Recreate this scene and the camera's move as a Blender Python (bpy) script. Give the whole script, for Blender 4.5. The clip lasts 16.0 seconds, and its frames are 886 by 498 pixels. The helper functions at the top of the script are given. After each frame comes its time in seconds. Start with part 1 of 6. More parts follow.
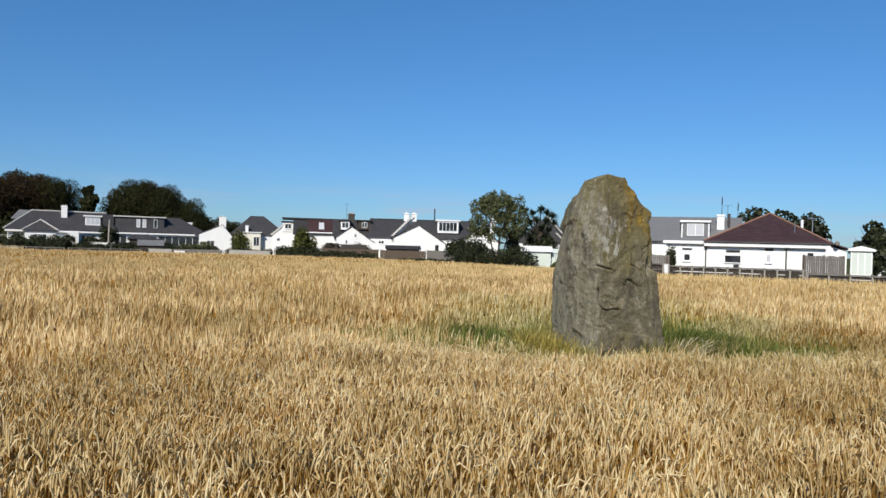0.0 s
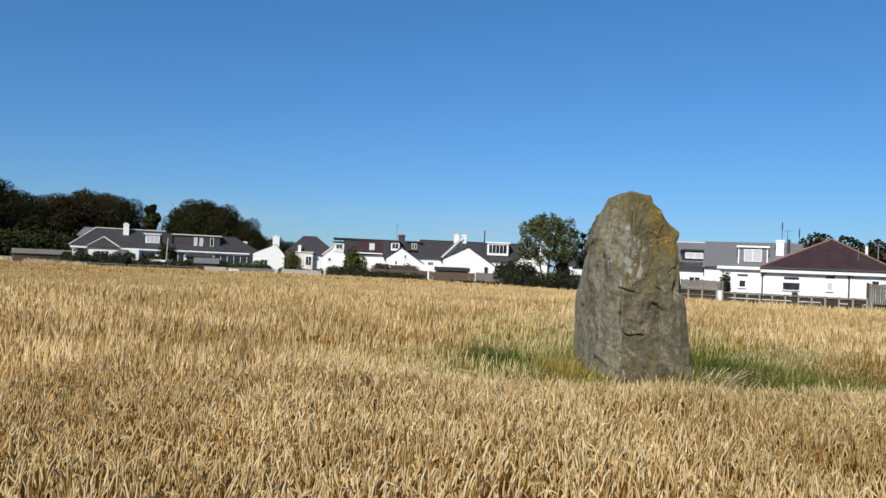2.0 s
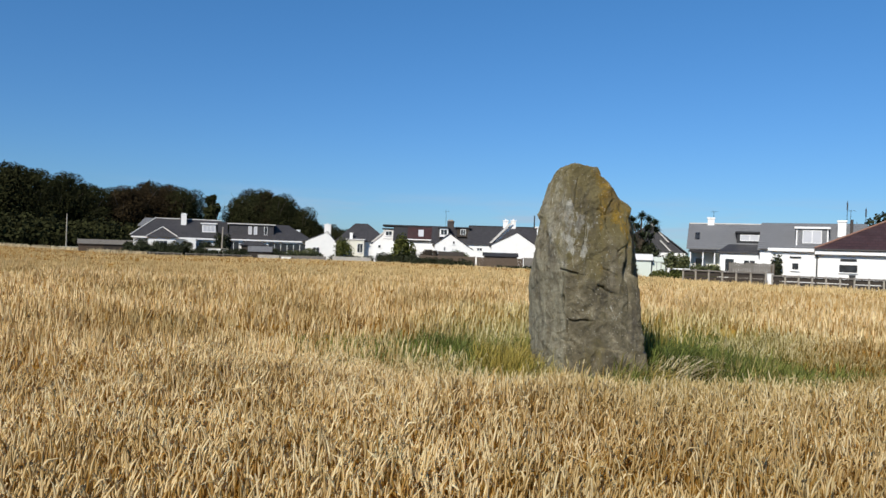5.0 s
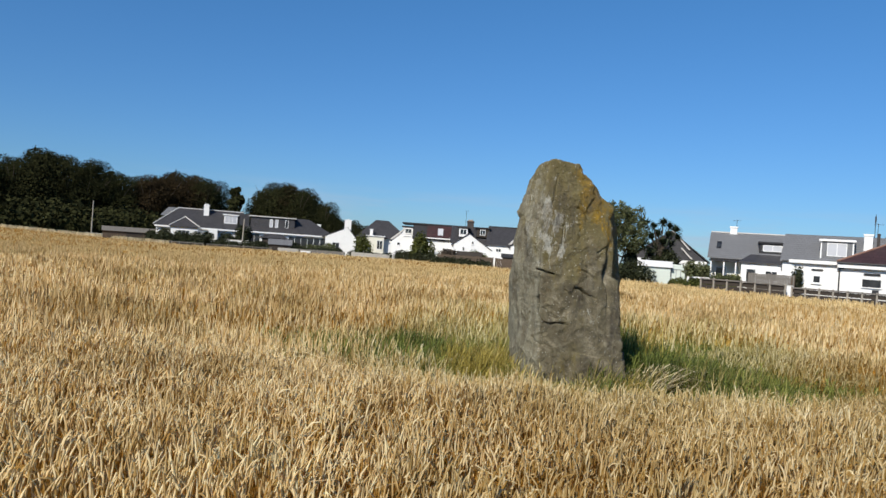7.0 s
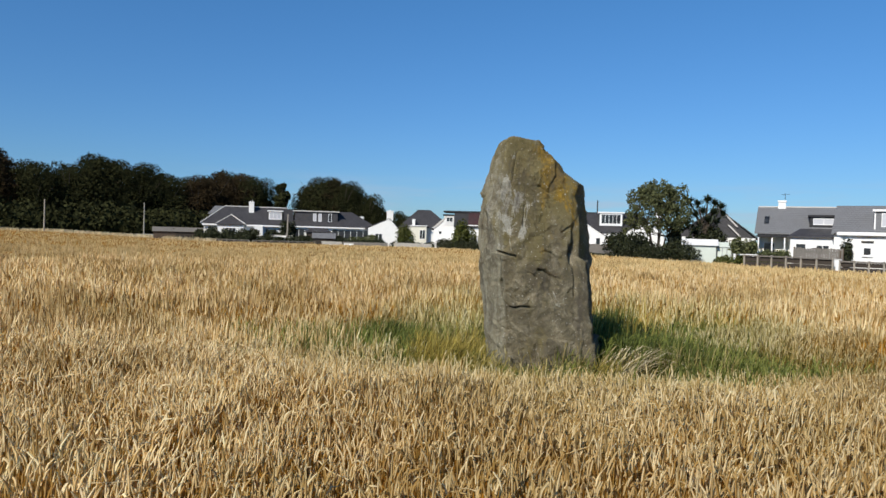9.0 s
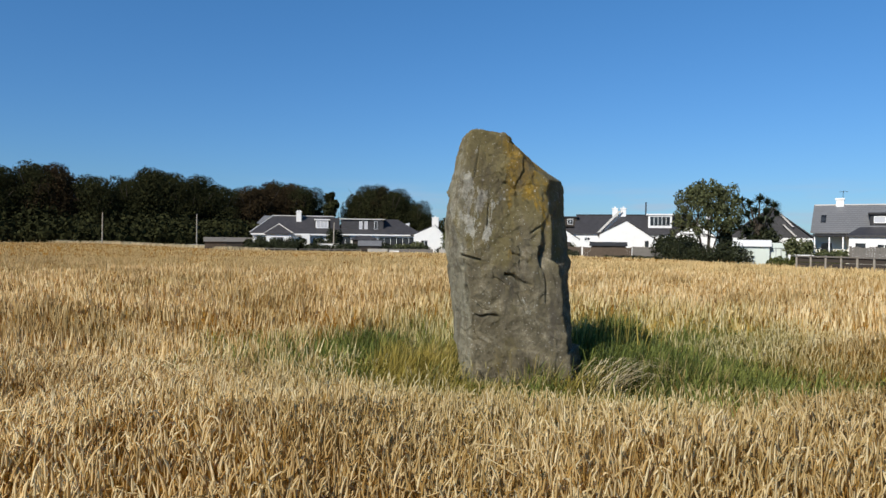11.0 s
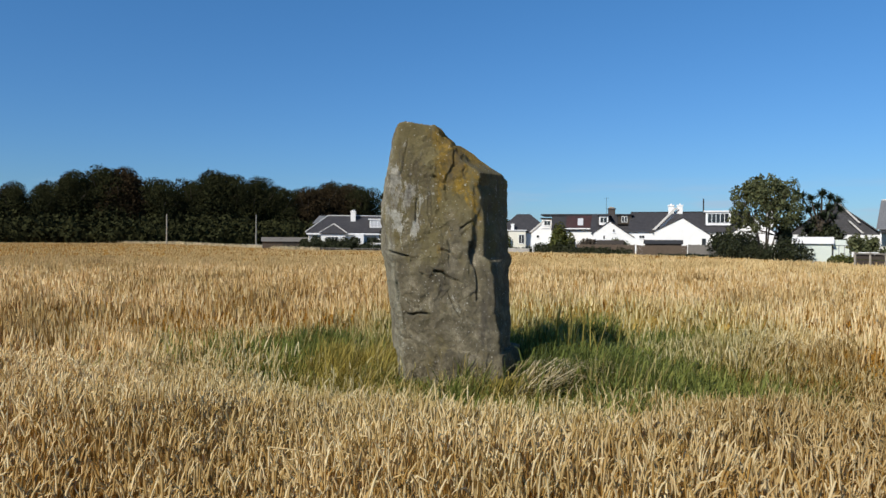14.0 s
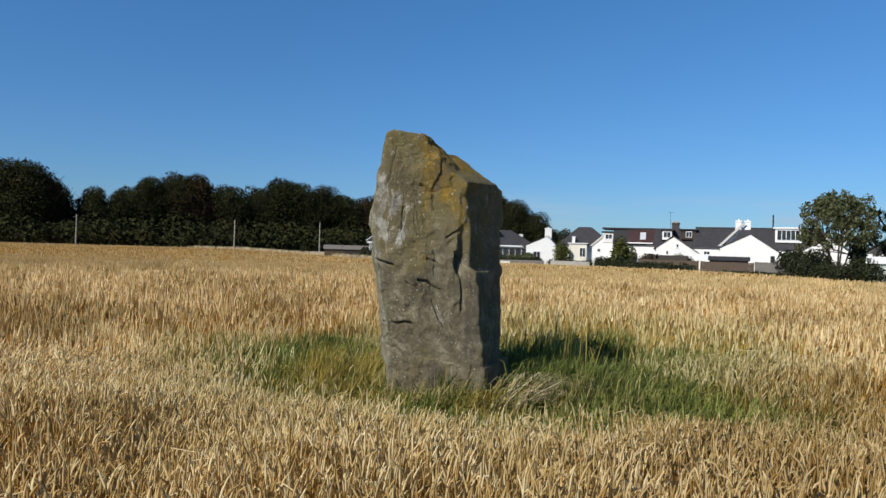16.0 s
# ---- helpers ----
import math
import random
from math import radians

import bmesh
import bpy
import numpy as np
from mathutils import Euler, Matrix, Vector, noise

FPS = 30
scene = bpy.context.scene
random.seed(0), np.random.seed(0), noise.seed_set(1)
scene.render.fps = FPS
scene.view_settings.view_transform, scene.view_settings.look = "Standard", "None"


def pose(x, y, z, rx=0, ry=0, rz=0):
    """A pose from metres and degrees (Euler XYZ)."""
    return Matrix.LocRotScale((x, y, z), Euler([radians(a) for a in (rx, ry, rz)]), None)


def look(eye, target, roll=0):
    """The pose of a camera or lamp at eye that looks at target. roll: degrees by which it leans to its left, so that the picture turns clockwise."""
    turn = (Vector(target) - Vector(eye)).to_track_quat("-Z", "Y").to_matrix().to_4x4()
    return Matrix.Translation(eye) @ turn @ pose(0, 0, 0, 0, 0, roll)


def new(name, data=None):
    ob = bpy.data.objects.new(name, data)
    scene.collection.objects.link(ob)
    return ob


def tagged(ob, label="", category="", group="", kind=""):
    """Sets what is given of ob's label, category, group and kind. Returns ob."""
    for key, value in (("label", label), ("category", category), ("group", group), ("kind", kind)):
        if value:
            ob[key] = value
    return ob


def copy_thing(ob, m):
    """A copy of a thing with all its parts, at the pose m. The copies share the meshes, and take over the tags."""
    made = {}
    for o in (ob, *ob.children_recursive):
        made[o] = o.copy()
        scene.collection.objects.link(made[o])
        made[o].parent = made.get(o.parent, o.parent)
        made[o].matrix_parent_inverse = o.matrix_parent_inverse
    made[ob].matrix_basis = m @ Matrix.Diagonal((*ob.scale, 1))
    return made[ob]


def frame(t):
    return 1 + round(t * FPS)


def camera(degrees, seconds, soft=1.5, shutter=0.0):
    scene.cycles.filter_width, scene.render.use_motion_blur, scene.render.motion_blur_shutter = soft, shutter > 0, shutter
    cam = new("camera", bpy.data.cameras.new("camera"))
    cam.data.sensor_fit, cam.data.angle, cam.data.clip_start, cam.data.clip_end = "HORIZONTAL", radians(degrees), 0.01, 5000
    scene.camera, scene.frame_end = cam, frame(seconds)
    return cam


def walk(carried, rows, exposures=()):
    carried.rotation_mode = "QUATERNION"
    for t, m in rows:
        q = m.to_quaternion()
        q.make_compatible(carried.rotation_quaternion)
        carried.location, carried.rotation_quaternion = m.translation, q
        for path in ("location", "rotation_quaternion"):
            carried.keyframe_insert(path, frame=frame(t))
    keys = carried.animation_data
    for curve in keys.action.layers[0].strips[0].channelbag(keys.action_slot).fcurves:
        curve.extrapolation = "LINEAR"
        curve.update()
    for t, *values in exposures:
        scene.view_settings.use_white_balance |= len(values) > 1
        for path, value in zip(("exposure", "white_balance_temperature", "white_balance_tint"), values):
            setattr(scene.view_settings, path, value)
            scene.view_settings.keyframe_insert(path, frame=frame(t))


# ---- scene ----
cam = camera(63.4, 16.0)


# The camera and its walk: sideways through the crop, half round the stone.
PATH = [
    (0, (-2.818, -11.34, 1.729), (-2.777, -9.34, 1.722), 1.6),
    (0.5, (-2.766, -11.13, 1.701), (-2.759, -9.13, 1.721), 2.3),
    (1, (-2.722, -10.982, 1.7), (-2.742, -8.983, 1.74), 2.9),
    (1.5, (-2.556, -10.921, 1.687), (-2.615, -8.922, 1.737), 3.0),
    (2, (-2.24, -10.903, 1.695), (-2.35, -8.907, 1.745), 2.5),
    (2.5, (-1.966, -10.728, 1.683), (-2.118, -8.735, 1.725), 2.0),
    (3, (-1.706, -10.423, 1.681), (-1.892, -8.432, 1.713), 1.7),
    (3.5, (-1.396, -10.199, 1.68), (-1.611, -8.21, 1.699), 1.3),
    (4, (-1.113, -10.111, 1.694), (-1.35, -8.125, 1.702), 1.2),
    (6.5, (-0.04, -9.852, 1.67), (-0.376, -7.88, 1.674), 3.5),
    (7, (0.004, -9.638, 1.664), (-0.336, -7.667, 1.666), 4.0),
    (7.5, (0.087, -9.471, 1.671), (-0.256, -7.5, 1.657), 3.8),
    (8, (0.303, -9.341, 1.675), (-0.057, -7.374, 1.647), 3.4),
    (8.5, (0.67, -9.299, 1.682), (0.257, -7.343, 1.645), 2.5),
    (11, (1.822, -8.247, 1.664), (1.21, -6.343, 1.64), 0.7),
    (11.5, (1.921, -8.161, 1.667), (1.329, -6.251, 1.645), 1.4),
    (12, (2.069, -8.115, 1.669), (1.481, -6.203, 1.647), 1.7),
    (12.5, (2.394, -7.974, 1.643), (1.763, -6.077, 1.621), 1.1),
    (13, (2.699, -7.86, 1.648), (2.018, -5.979, 1.624), 0.7),
    (13.5, (2.857, -7.689, 1.64), (2.128, -5.826, 1.613), 0.6),
    (14, (3.052, -7.568, 1.644), (2.281, -5.723, 1.616), 0.4),
    (14.5, (3.353, -7.424, 1.636), (2.541, -5.596, 1.603), 0.0),
    (15, (3.593, -7.406, 1.631), (2.754, -5.591, 1.599), 0.2),
    (15.5, (3.688, -7.287, 1.629), (2.81, -5.49, 1.605), 0.9),
    (16, (3.756, -7.167, 1.642), (2.823, -5.398, 1.641), 1.7),
]
walk(cam, [(t, look(e, g, r)) for t, e, g, r in PATH])

# Sky and sun. The sun stands behind the walker, so that the stone throws its shadow away from the path.
SUN_BEARING, SUN_HEIGHT = 201.0, 36.0
world = bpy.data.worlds.new("sky")
scene.world = world
world.use_nodes = True
wt = world.node_tree
sky = wt.nodes.new("ShaderNodeTexSky")
sky.sky_type, sky.sun_disc = "NISHITA", False
sky.sun_elevation, sky.sun_rotation = radians(SUN_HEIGHT), radians(SUN_BEARING)
sky.air_density, sky.dust_density, sky.ozone_density, sky.altitude = 1.0, 0.15, 3.0, 50
background = wt.nodes["Background"]
background.inputs["Strength"].default_value = 0.10
# thin cloud low over the horizon
geo = wt.nodes.new("ShaderNodeTexCoord")
squash = wt.nodes.new("ShaderNodeMapping")
squash.inputs["Scale"].default_value = (3.0, 3.0, 26.0)
wt.links.new(geo.outputs["Generated"], squash.inputs["Vector"])
puff = wt.nodes.new("ShaderNodeTexNoise")
puff.inputs["Scale"].default_value, puff.inputs["Detail"].default_value = 2.2, 6
wt.links.new(squash.outputs[0], puff.inputs["Vector"])
puff_ramp = wt.nodes.new("ShaderNodeValToRGB")
puff_ramp.color_ramp.elements[0].position, puff_ramp.color_ramp.elements[1].position = 0.50, 0.70
wt.links.new(puff.outputs["Fac"], puff_ramp.inputs["Fac"])
split = wt.nodes.new("ShaderNodeSeparateXYZ")
wt.links.new(geo.outputs["Generated"], split.inputs[0])
low = wt.nodes.new("ShaderNodeMapRange")
low.inputs["From Min"].default_value, low.inputs["From Max"].default_value = 0.085, 0.03
wt.links.new(split.outputs["Z"], low.inputs["Value"])
both = wt.nodes.new("ShaderNodeMath")
both.operation = "MULTIPLY"
wt.links.new(puff_ramp.outputs["Color"], both.inputs[0])
wt.links.new(low.outputs[0], both.inputs[1])
less = wt.nodes.new("ShaderNodeMath")
less.operation = "MULTIPLY"
less.inputs[1].default_value = 0.75
wt.links.new(both.outputs[0], less.inputs[0])
tone = wt.nodes.new("ShaderNodeMix")
tone.data_type, tone.blend_type = "RGBA", "MULTIPLY"
tone.inputs[0].default_value = 1.0
rise = wt.nodes.new("ShaderNodeValToRGB")
rise.color_ramp.elements[0].position, rise.color_ramp.elements[0].color = 0.0, (0.40, 0.61, 0.93, 1)
rise.color_ramp.elements[1].position, rise.color_ramp.elements[1].color = 0.35, (0.43, 0.85, 1.17, 1)
zenith = rise.color_ramp.elements.new(0.9)
zenith.color = (0.20, 0.42, 0.62, 1)
wt.links.new(split.outputs["Z"], rise.inputs["Fac"])
wt.links.new(rise.outputs["Color"], tone.inputs[7])
wt.links.new(sky.outputs[0], tone.inputs[6])
cloud_mix = wt.nodes.new("ShaderNodeMix")
cloud_mix.data_type = "RGBA"
cloud_mix.inputs[7].default_value = (4.2, 5.2, 6.6, 1)
wt.links.new(less.outputs[0], cloud_mix.inputs[0])
wt.links.new(tone.outputs[2], cloud_mix.inputs[6])
wt.links.new(cloud_mix.outputs[2], background.inputs["Color"])

sun = new("sun", bpy.data.lights.new("sun", "SUN"))
sun.data.energy, sun.data.angle, sun.data.color = 5.0, radians(0.5), (1.0, 0.94, 0.84)
SB, SH = radians(SUN_BEARING), radians(SUN_HEIGHT)
sun.matrix_world = look((40 * math.sin(SB) * math.cos(SH), 40 * math.cos(SB) * math.cos(SH), 40 * math.sin(SH)), (0, 0, 0))
scene.view_settings.exposure = 0.0


# ---------- small tools ----------
def lies(x, y):
    """Height of the ground: flat about the stone, falling very gently away from it, less so towards the wood."""
    level = np.clip((-62.0 - np.asarray(x, float)) / 40.0, 0, 1)
    return -0.008 * np.maximum(0.0, np.hypot(x, y) - 8.0) * (1 - 0.8 * level)


def lie(x, y):
    return float(lies(x, y))


def part(name, bm, mat, parent, label=""):
    """One bmesh as one mesh object under a thing or a part."""
    me = bpy.data.meshes.new(name)
    bmesh.ops.recalc_face_normals(bm, faces=bm.faces)
    bm.to_mesh(me)
    bm.free()
    me.materials.append(mat)
    ob = new(name, me)
    ob.parent = parent
    if label:
        tagged(ob, label)
    return ob


def thing(name, x, y, bearing, label, category, group="", kind="", z=None):
    """An Empty on the ground at x, y, whose own x runs to the right and y away as seen along the bearing."""
    ob = new(name)
    ob.empty_display_size = 0.3
    ob.matrix_world = pose(x, y, lie(x, y) if z is None else z, 0, 0, -bearing)
    return tagged(ob, label, category, group, kind)


def box(bm, u0, u1, v0, v1, z0, z1, bevel=0.0):
    made = bmesh.ops.create_cube(bm, size=1)["verts"]
    for v in made:
        v.co = (u0 if v.co.x < 0 else u1, v0 if v.co.y < 0 else v1, z0 if v.co.z < 0 else z1)
    if bevel:
        edges = list({e for v in made for e in v.link_edges})
        bmesh.ops.bevel(bm, geom=edges, offset=bevel, segments=1, affect="EDGES")
    return bm


def one_box(*a, **k):
    return box(bmesh.new(), *a, **k)


def prism(bm, outline, a, b, along="v"):
    """An outline of (u, z) pushed from a to b along v, or of (v, z) along u."""
    def at(p, d):
        return (p[0], d, p[1]) if along == "v" else (d, p[0], p[1])
    lo = [bm.verts.new(at(p, a)) for p in outline]
    hi = [bm.verts.new(at(p, b)) for p in outline]
    n = len(outline)
    bm.faces.new(lo)
    bm.faces.new(hi[::-1])
    for i in range(n):
        bm.faces.new((lo[i], lo[(i + 1) % n], hi[(i + 1) % n], hi[i]))
    return bm


def tube(bm, p, q, r0, r1, sides=8, cap=True):
    p, q = Vector(p), Vector(q)
    turn = (q - p).to_track_quat("Z", "Y").to_matrix()
    ends = []
    for c, r in ((p, r0), (q, r1)):
        ends.append([bm.verts.new(c + turn @ Vector((r * math.cos(2 * math.pi * i / sides), r * math.sin(2 * math.pi * i / sides), 0))) for i in range(sides)])
    for i in range(sides):
        j = (i + 1) % sides
        bm.faces.new((ends[0][i], ends[0][j], ends[1][j], ends[1][i]))
    if cap:
        bm.faces.new(ends[0][::-1])
        bm.faces.new(ends[1])
    return bm


def hip(bm, u0, u1, v0, v1, ze, zr, r0, r1, thick=0.12):
    """A hipped roof: eaves at ze, ridge at zr from point r0 to r1 (each u, v)."""
    lo = [bm.verts.new((u, v, ze - thick)) for u, v in ((u0, v0), (u1, v0), (u1, v1), (u0, v1))]
    up = [bm.verts.new((u, v, ze)) for u, v in ((u0, v0), (u1, v0), (u1, v1), (u0, v1))]
    a, b = bm.verts.new((*r0, zr)), bm.verts.new((*r1, zr))
    bm.faces.new(lo[::-1])
    for i in range(4):
        j = (i + 1) % 4
        bm.faces.new((lo[i], lo[j], up[j], up[i]))
    if abs(r0[0] - r1[0]) > abs(r0[1] - r1[1]):      # ridge along u
        bm.faces.new((up[0], up[1], b, a))
        bm.faces.new((up[1], up[2], b))
        bm.faces.new((up[2], up[3], a, b))
        bm.faces.new((up[3], up[0], a))
    else:                                             # ridge along v, r0 in front
        bm.faces.new((up[0], up[1], a))
        bm.faces.new((up[1], up[2], b, a))
        bm.faces.new((up[2], up[3], b))
        bm.faces.new((up[3], up[0], a, b))
    return bm


def mesh_np(name, verts, faces, mats, index=None, smooth=False):
    """A mesh from arrays of vertices and equal-sided faces."""
    me = bpy.data.meshes.new(name)
    verts, faces = np.ascontiguousarray(verts, np.float32), np.ascontiguousarray(faces, np.int32)
    k = faces.shape[1]
    me.vertices.add(len(verts))
    me.vertices.foreach_set("co", verts.ravel())
    me.loops.add(faces.size)
    me.loops.foreach_set("vertex_index", faces.ravel())
    me.polygons.add(len(faces))
    me.polygons.foreach_set("loop_start", np.arange(len(faces), dtype=np.int32) * k)
    for m in mats:
        me.materials.append(m)
    if index is not None:
        me.polygons.foreach_set("material_index", np.ascontiguousarray(index, np.int32))
    me.polygons.foreach_set("use_smooth", np.full(len(faces), smooth))
    me.update(calc_edges=True)
    me.validate()
    return me


# ---------- materials ----------
class Mat:
    """A node material under construction, with short ways to add nodes."""

    def __init__(self, name, rough=0.8, metal=0.0, spec=0.3):
        self.m = bpy.data.materials.new(name)
        self.m.use_nodes = True
        self.t = self.m.node_tree
        self.b = self.t.nodes["Principled BSDF"]
        self.b.inputs["Roughness"].default_value = rough
        self.b.inputs["Metallic"].default_value = metal
        self.b.inputs["Specular IOR Level"].default_value = spec
        self.co = self.t.nodes.new("ShaderNodeTexCoord").outputs["Object"]

    def node(self, kind, **ins):
        n = self.t.nodes.new(kind)
        for k, v in ins.items():
            self.put(v, n.inputs[k.replace("_", " ")])
        return n

    def put(self, v, socket):
        if isinstance(v, bpy.types.NodeSocket):
            self.t.links.new(v, socket)
        else:
            socket.default_value = v

    def noise(self, scale, detail=5, rough=0.6, stretch=None, distort=0.0):
        co = self.co
        if stretch:
            co = self.node("ShaderNodeMapping", Vector=co, Scale=stretch).outputs[0]
        n = self.node("ShaderNodeTexNoise", Vector=co, Scale=scale, Detail=detail, Roughness=rough, Distortion=distort)
        return n.outputs["Fac"]

    def ramp(self, fac, *stops):
        n = self.node("ShaderNodeValToRGB", Fac=fac)
        e = n.color_ramp.elements
        while len(e) < len(stops):
            e.new(0.5)
        for k, (p, c) in zip(e, stops):
            k.position = p
            k.color = (*c, 1) if isinstance(c, tuple) else (c, c, c, 1)
        return n.outputs["Color"]

    def mix(self, fac, a, b, how="MIX"):
        n = self.t.nodes.new("ShaderNodeMix")
        n.data_type, n.blend_type = "RGBA", how
        for v, s in ((fac, n.inputs[0]), (a, n.inputs[6]), (b, n.inputs[7])):
            self.put((*v, 1) if isinstance(v, tuple) and len(v) == 3 else v, s)
        return n.outputs[2]

    def maths(self, how, a, b=0.0, clamp=False):
        n = self.t.nodes.new("ShaderNodeMath")
        n.operation, n.use_clamp = how, clamp
        self.put(a, n.inputs[0])
        self.put(b, n.inputs[1])
        return n.outputs[0]

    def bump(self, height, strength=0.3, distance=0.02):
        self.t.links.new(self.node("ShaderNodeBump", Height=height, Strength=strength, Distance=distance).outputs[0], self.b.inputs["Normal"])

    def colour(self, c):
        self.put((*c, 1) if isinstance(c, tuple) and len(c) == 3 else c, self.b.inputs["Base Color"])
        return self

    def island(self):
        return self.t.nodes.new("ShaderNodeNewGeometry").outputs["Random Per Island"]

    def place(self):
        return self.node("ShaderNodeSeparateXYZ", Vector=self.co)

    def thin(self, colour, share):
        """Lets part of the light through, as leaves and straw do."""
        tr = self.node("ShaderNodeBsdfTranslucent", Color=colour)
        mx = self.t.nodes.new("ShaderNodeMixShader")
        mx.inputs[0].default_value = share
        self.t.links.new(self.b.outputs[0], mx.inputs[1])
        self.t.links.new(tr.outputs[0], mx.inputs[2])
        self.t.links.new(mx.outputs[0], self.t.nodes["Material Output"].inputs["Surface"])


def plain(name, c, rough=0.7, vary=0.25, scale=6.0, bump=0.15, metal=0.0, spec=0.3):
    """A surface of one colour with grain and broad stains."""
    k = Mat(name, rough, metal, spec)
    lo = tuple(v * (1 - vary) for v in c)
    hi = tuple(min(1.0, v * (1 + vary * 0.5)) for v in c)
    fine, broad = k.noise(scale * 6), k.noise(scale * 0.4)
    k.colour(k.mix(k.ramp(broad, (0.3, 0.0), (0.75, 1.0)), k.ramp(fine, (0.3, lo), (0.7, c)), k.ramp(fine, (0.3, c), (0.7, hi))))
    k.bump(fine, bump, 0.01)
    return k.m


def slated(name, c, vary=0.3, course=0.25):
    """A roof of small slates: courses and joints in relief, each slate a little different."""
    k = Mat(name, 0.55, 0.0, 0.4)
    br = k.node("ShaderNodeTexBrick", Vector=k.node("ShaderNodeMapping", Vector=k.co, Rotation=(radians(90), 0, 0)).outputs[0],
                Scale=1.0, Mortar_Size=0.012, Brick_Width=0.3, Row_Height=course, Bias=0.0)
    br.inputs["Color1"].default_value = (*[v * (1 - vary) for v in c], 1)
    br.inputs["Color2"].default_value = (*[v * (1 + vary) for v in c], 1)
    br.inputs["Mortar"].default_value = (*[v * 0.45 for v in c], 1)
    moss = k.ramp(k.noise(0.9, 6), (0.5, 0.0), (0.8, 0.45))
    k.colour(k.mix(moss, br.outputs["Color"], tuple(0.6 * v + 0.03 for v in c)))
    k.bump(br.outputs["Fac"], -0.4, 0.02)
    return k.m


def foliage(name, dark, light, share=0.25, rough=0.6, spec=0.25):
    k = Mat(name, rough, 0.0, spec)
    c = k.ramp(k.island(), (0.0, dark), (0.65, light), (1.0, tuple(1.35 * v for v in light)))
    c = k.mix(k.ramp(k.noise(0.8, 3), (0.40, 0.0), (0.75, 0.4)), c, tuple(0.8 * v for v in dark))
    k.colour(c)
    k.thin(c, share)
    return k.m


def stone_material():
    k = Mat("weathered_whinstone", 0.9, 0.0, 0.2)
    grain, blotch = k.noise(42, 8, 0.72), k.noise(6, 7, 0.66, distort=0.4)
    c = k.ramp(blotch, (0.27, (0.080, 0.067, 0.040)), (0.5, (0.198, 0.170, 0.106)), (0.73, (0.41, 0.36, 0.25)))
    c = k.mix(k.ramp(grain, (0.42, 0.0), (0.66, 0.65)), c, (0.095, 0.084, 0.062))
    xyz = k.place()

    def span(axis, a, b):
        return k.node("ShaderNodeMapRange", Value=xyz.outputs[axis], From_Min=a, From_Max=b).outputs[0]
    # grey crusted flank, streaked downwards, lightened up to the ridge as the sunlit side
    lit_flank = k.ramp(k.maths("ADD", span("X", -0.50, -0.05), k.maths("MULTIPLY", k.noise(3, 5), 0.3)), (0.60, 1.0), (0.70, 0.0))
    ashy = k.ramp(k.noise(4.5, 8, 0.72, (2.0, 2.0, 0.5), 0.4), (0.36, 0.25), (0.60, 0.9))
    c = k.mix(k.maths("MULTIPLY", lit_flank, ashy), c, k.ramp(grain, (0.3, (0.215, 0.200, 0.138)), (0.7, (0.43, 0.41, 0.31))))
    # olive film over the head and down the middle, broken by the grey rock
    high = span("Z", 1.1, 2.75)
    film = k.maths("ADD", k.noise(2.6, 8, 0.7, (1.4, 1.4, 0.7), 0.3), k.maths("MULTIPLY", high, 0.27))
    # thinner on the flank, so its painted sunlit tone stays clear of the front
    film = k.maths("SUBTRACT", film, k.maths("MULTIPLY", lit_flank, 0.10))
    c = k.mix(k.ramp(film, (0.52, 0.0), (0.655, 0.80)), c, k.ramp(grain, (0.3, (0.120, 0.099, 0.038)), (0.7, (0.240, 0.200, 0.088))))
    # ochre crusts on the shoulder and in a ragged band below it
    side = k.ramp(span("X", -0.45, 0.65), (0.30, 0.0), (0.60, 1.0), (0.80, 0.75), (0.98, 0.2))
    ochre = k.maths("ADD", k.noise(4.2, 9, 0.72, (1, 1, 0.55), 0.4), k.maths("MULTIPLY", k.maths("MULTIPLY", span("Z", 1.35, 2.65), side), 0.27))
    c = k.mix(k.ramp(ochre, (0.625, 0.0), (0.71, 0.9)), c, k.ramp(k.noise(16, 7, 0.75), (0.35, (0.125, 0.092, 0.024)), (0.65, (0.42, 0.26, 0.036))))
    # pale grey crust with ragged edges beside the ridge, and scattered white spots
    beside = k.ramp(span("X", -0.60, 0.20), (0.05, 0.1), (0.42, 1.0), (0.68, 0.85), (0.92, 0.0))
    mid = k.ramp(span("Z", 1.2, 2.8), (0.12, 0.0), (0.36, 0.9), (0.58, 1.0), (0.88, 0.1))
    pale = k.maths("ADD", k.noise(7.0, 10, 0.78, (1.3, 1.3, 0.5), 0.5), k.maths("MULTIPLY", k.maths("MULTIPLY", beside, mid), 0.165))
    c = k.mix(k.ramp(pale, (0.615, 0.0), (0.65, 0.9)), c, k.ramp(grain, (0.3, (0.30, 0.29, 0.235)), (0.7, (0.58, 0.56, 0.48))))
    for scale, size in ((8.0, 0.22), (17.0, 0.27), (27.0, 0.27)):
        spots = k.node("ShaderNodeTexVoronoi", Vector=k.co, Scale=scale, Randomness=1.0)
        speck = k.ramp(k.maths("ADD", spots.outputs["Distance"], k.maths("MULTIPLY", k.noise(scale * .7, 4), 0.40)), (size, 1.0), (size + .06, 0.0))
        c = k.mix(k.maths("MULTIPLY", speck, 0.8), c, (0.52, 0.50, 0.43))
    stain = k.ramp(k.noise(2.3, 8, 0.72, (1.2, 1.2, 0.8), 0.6), (0.50, 0.0), (0.62, 0.55))
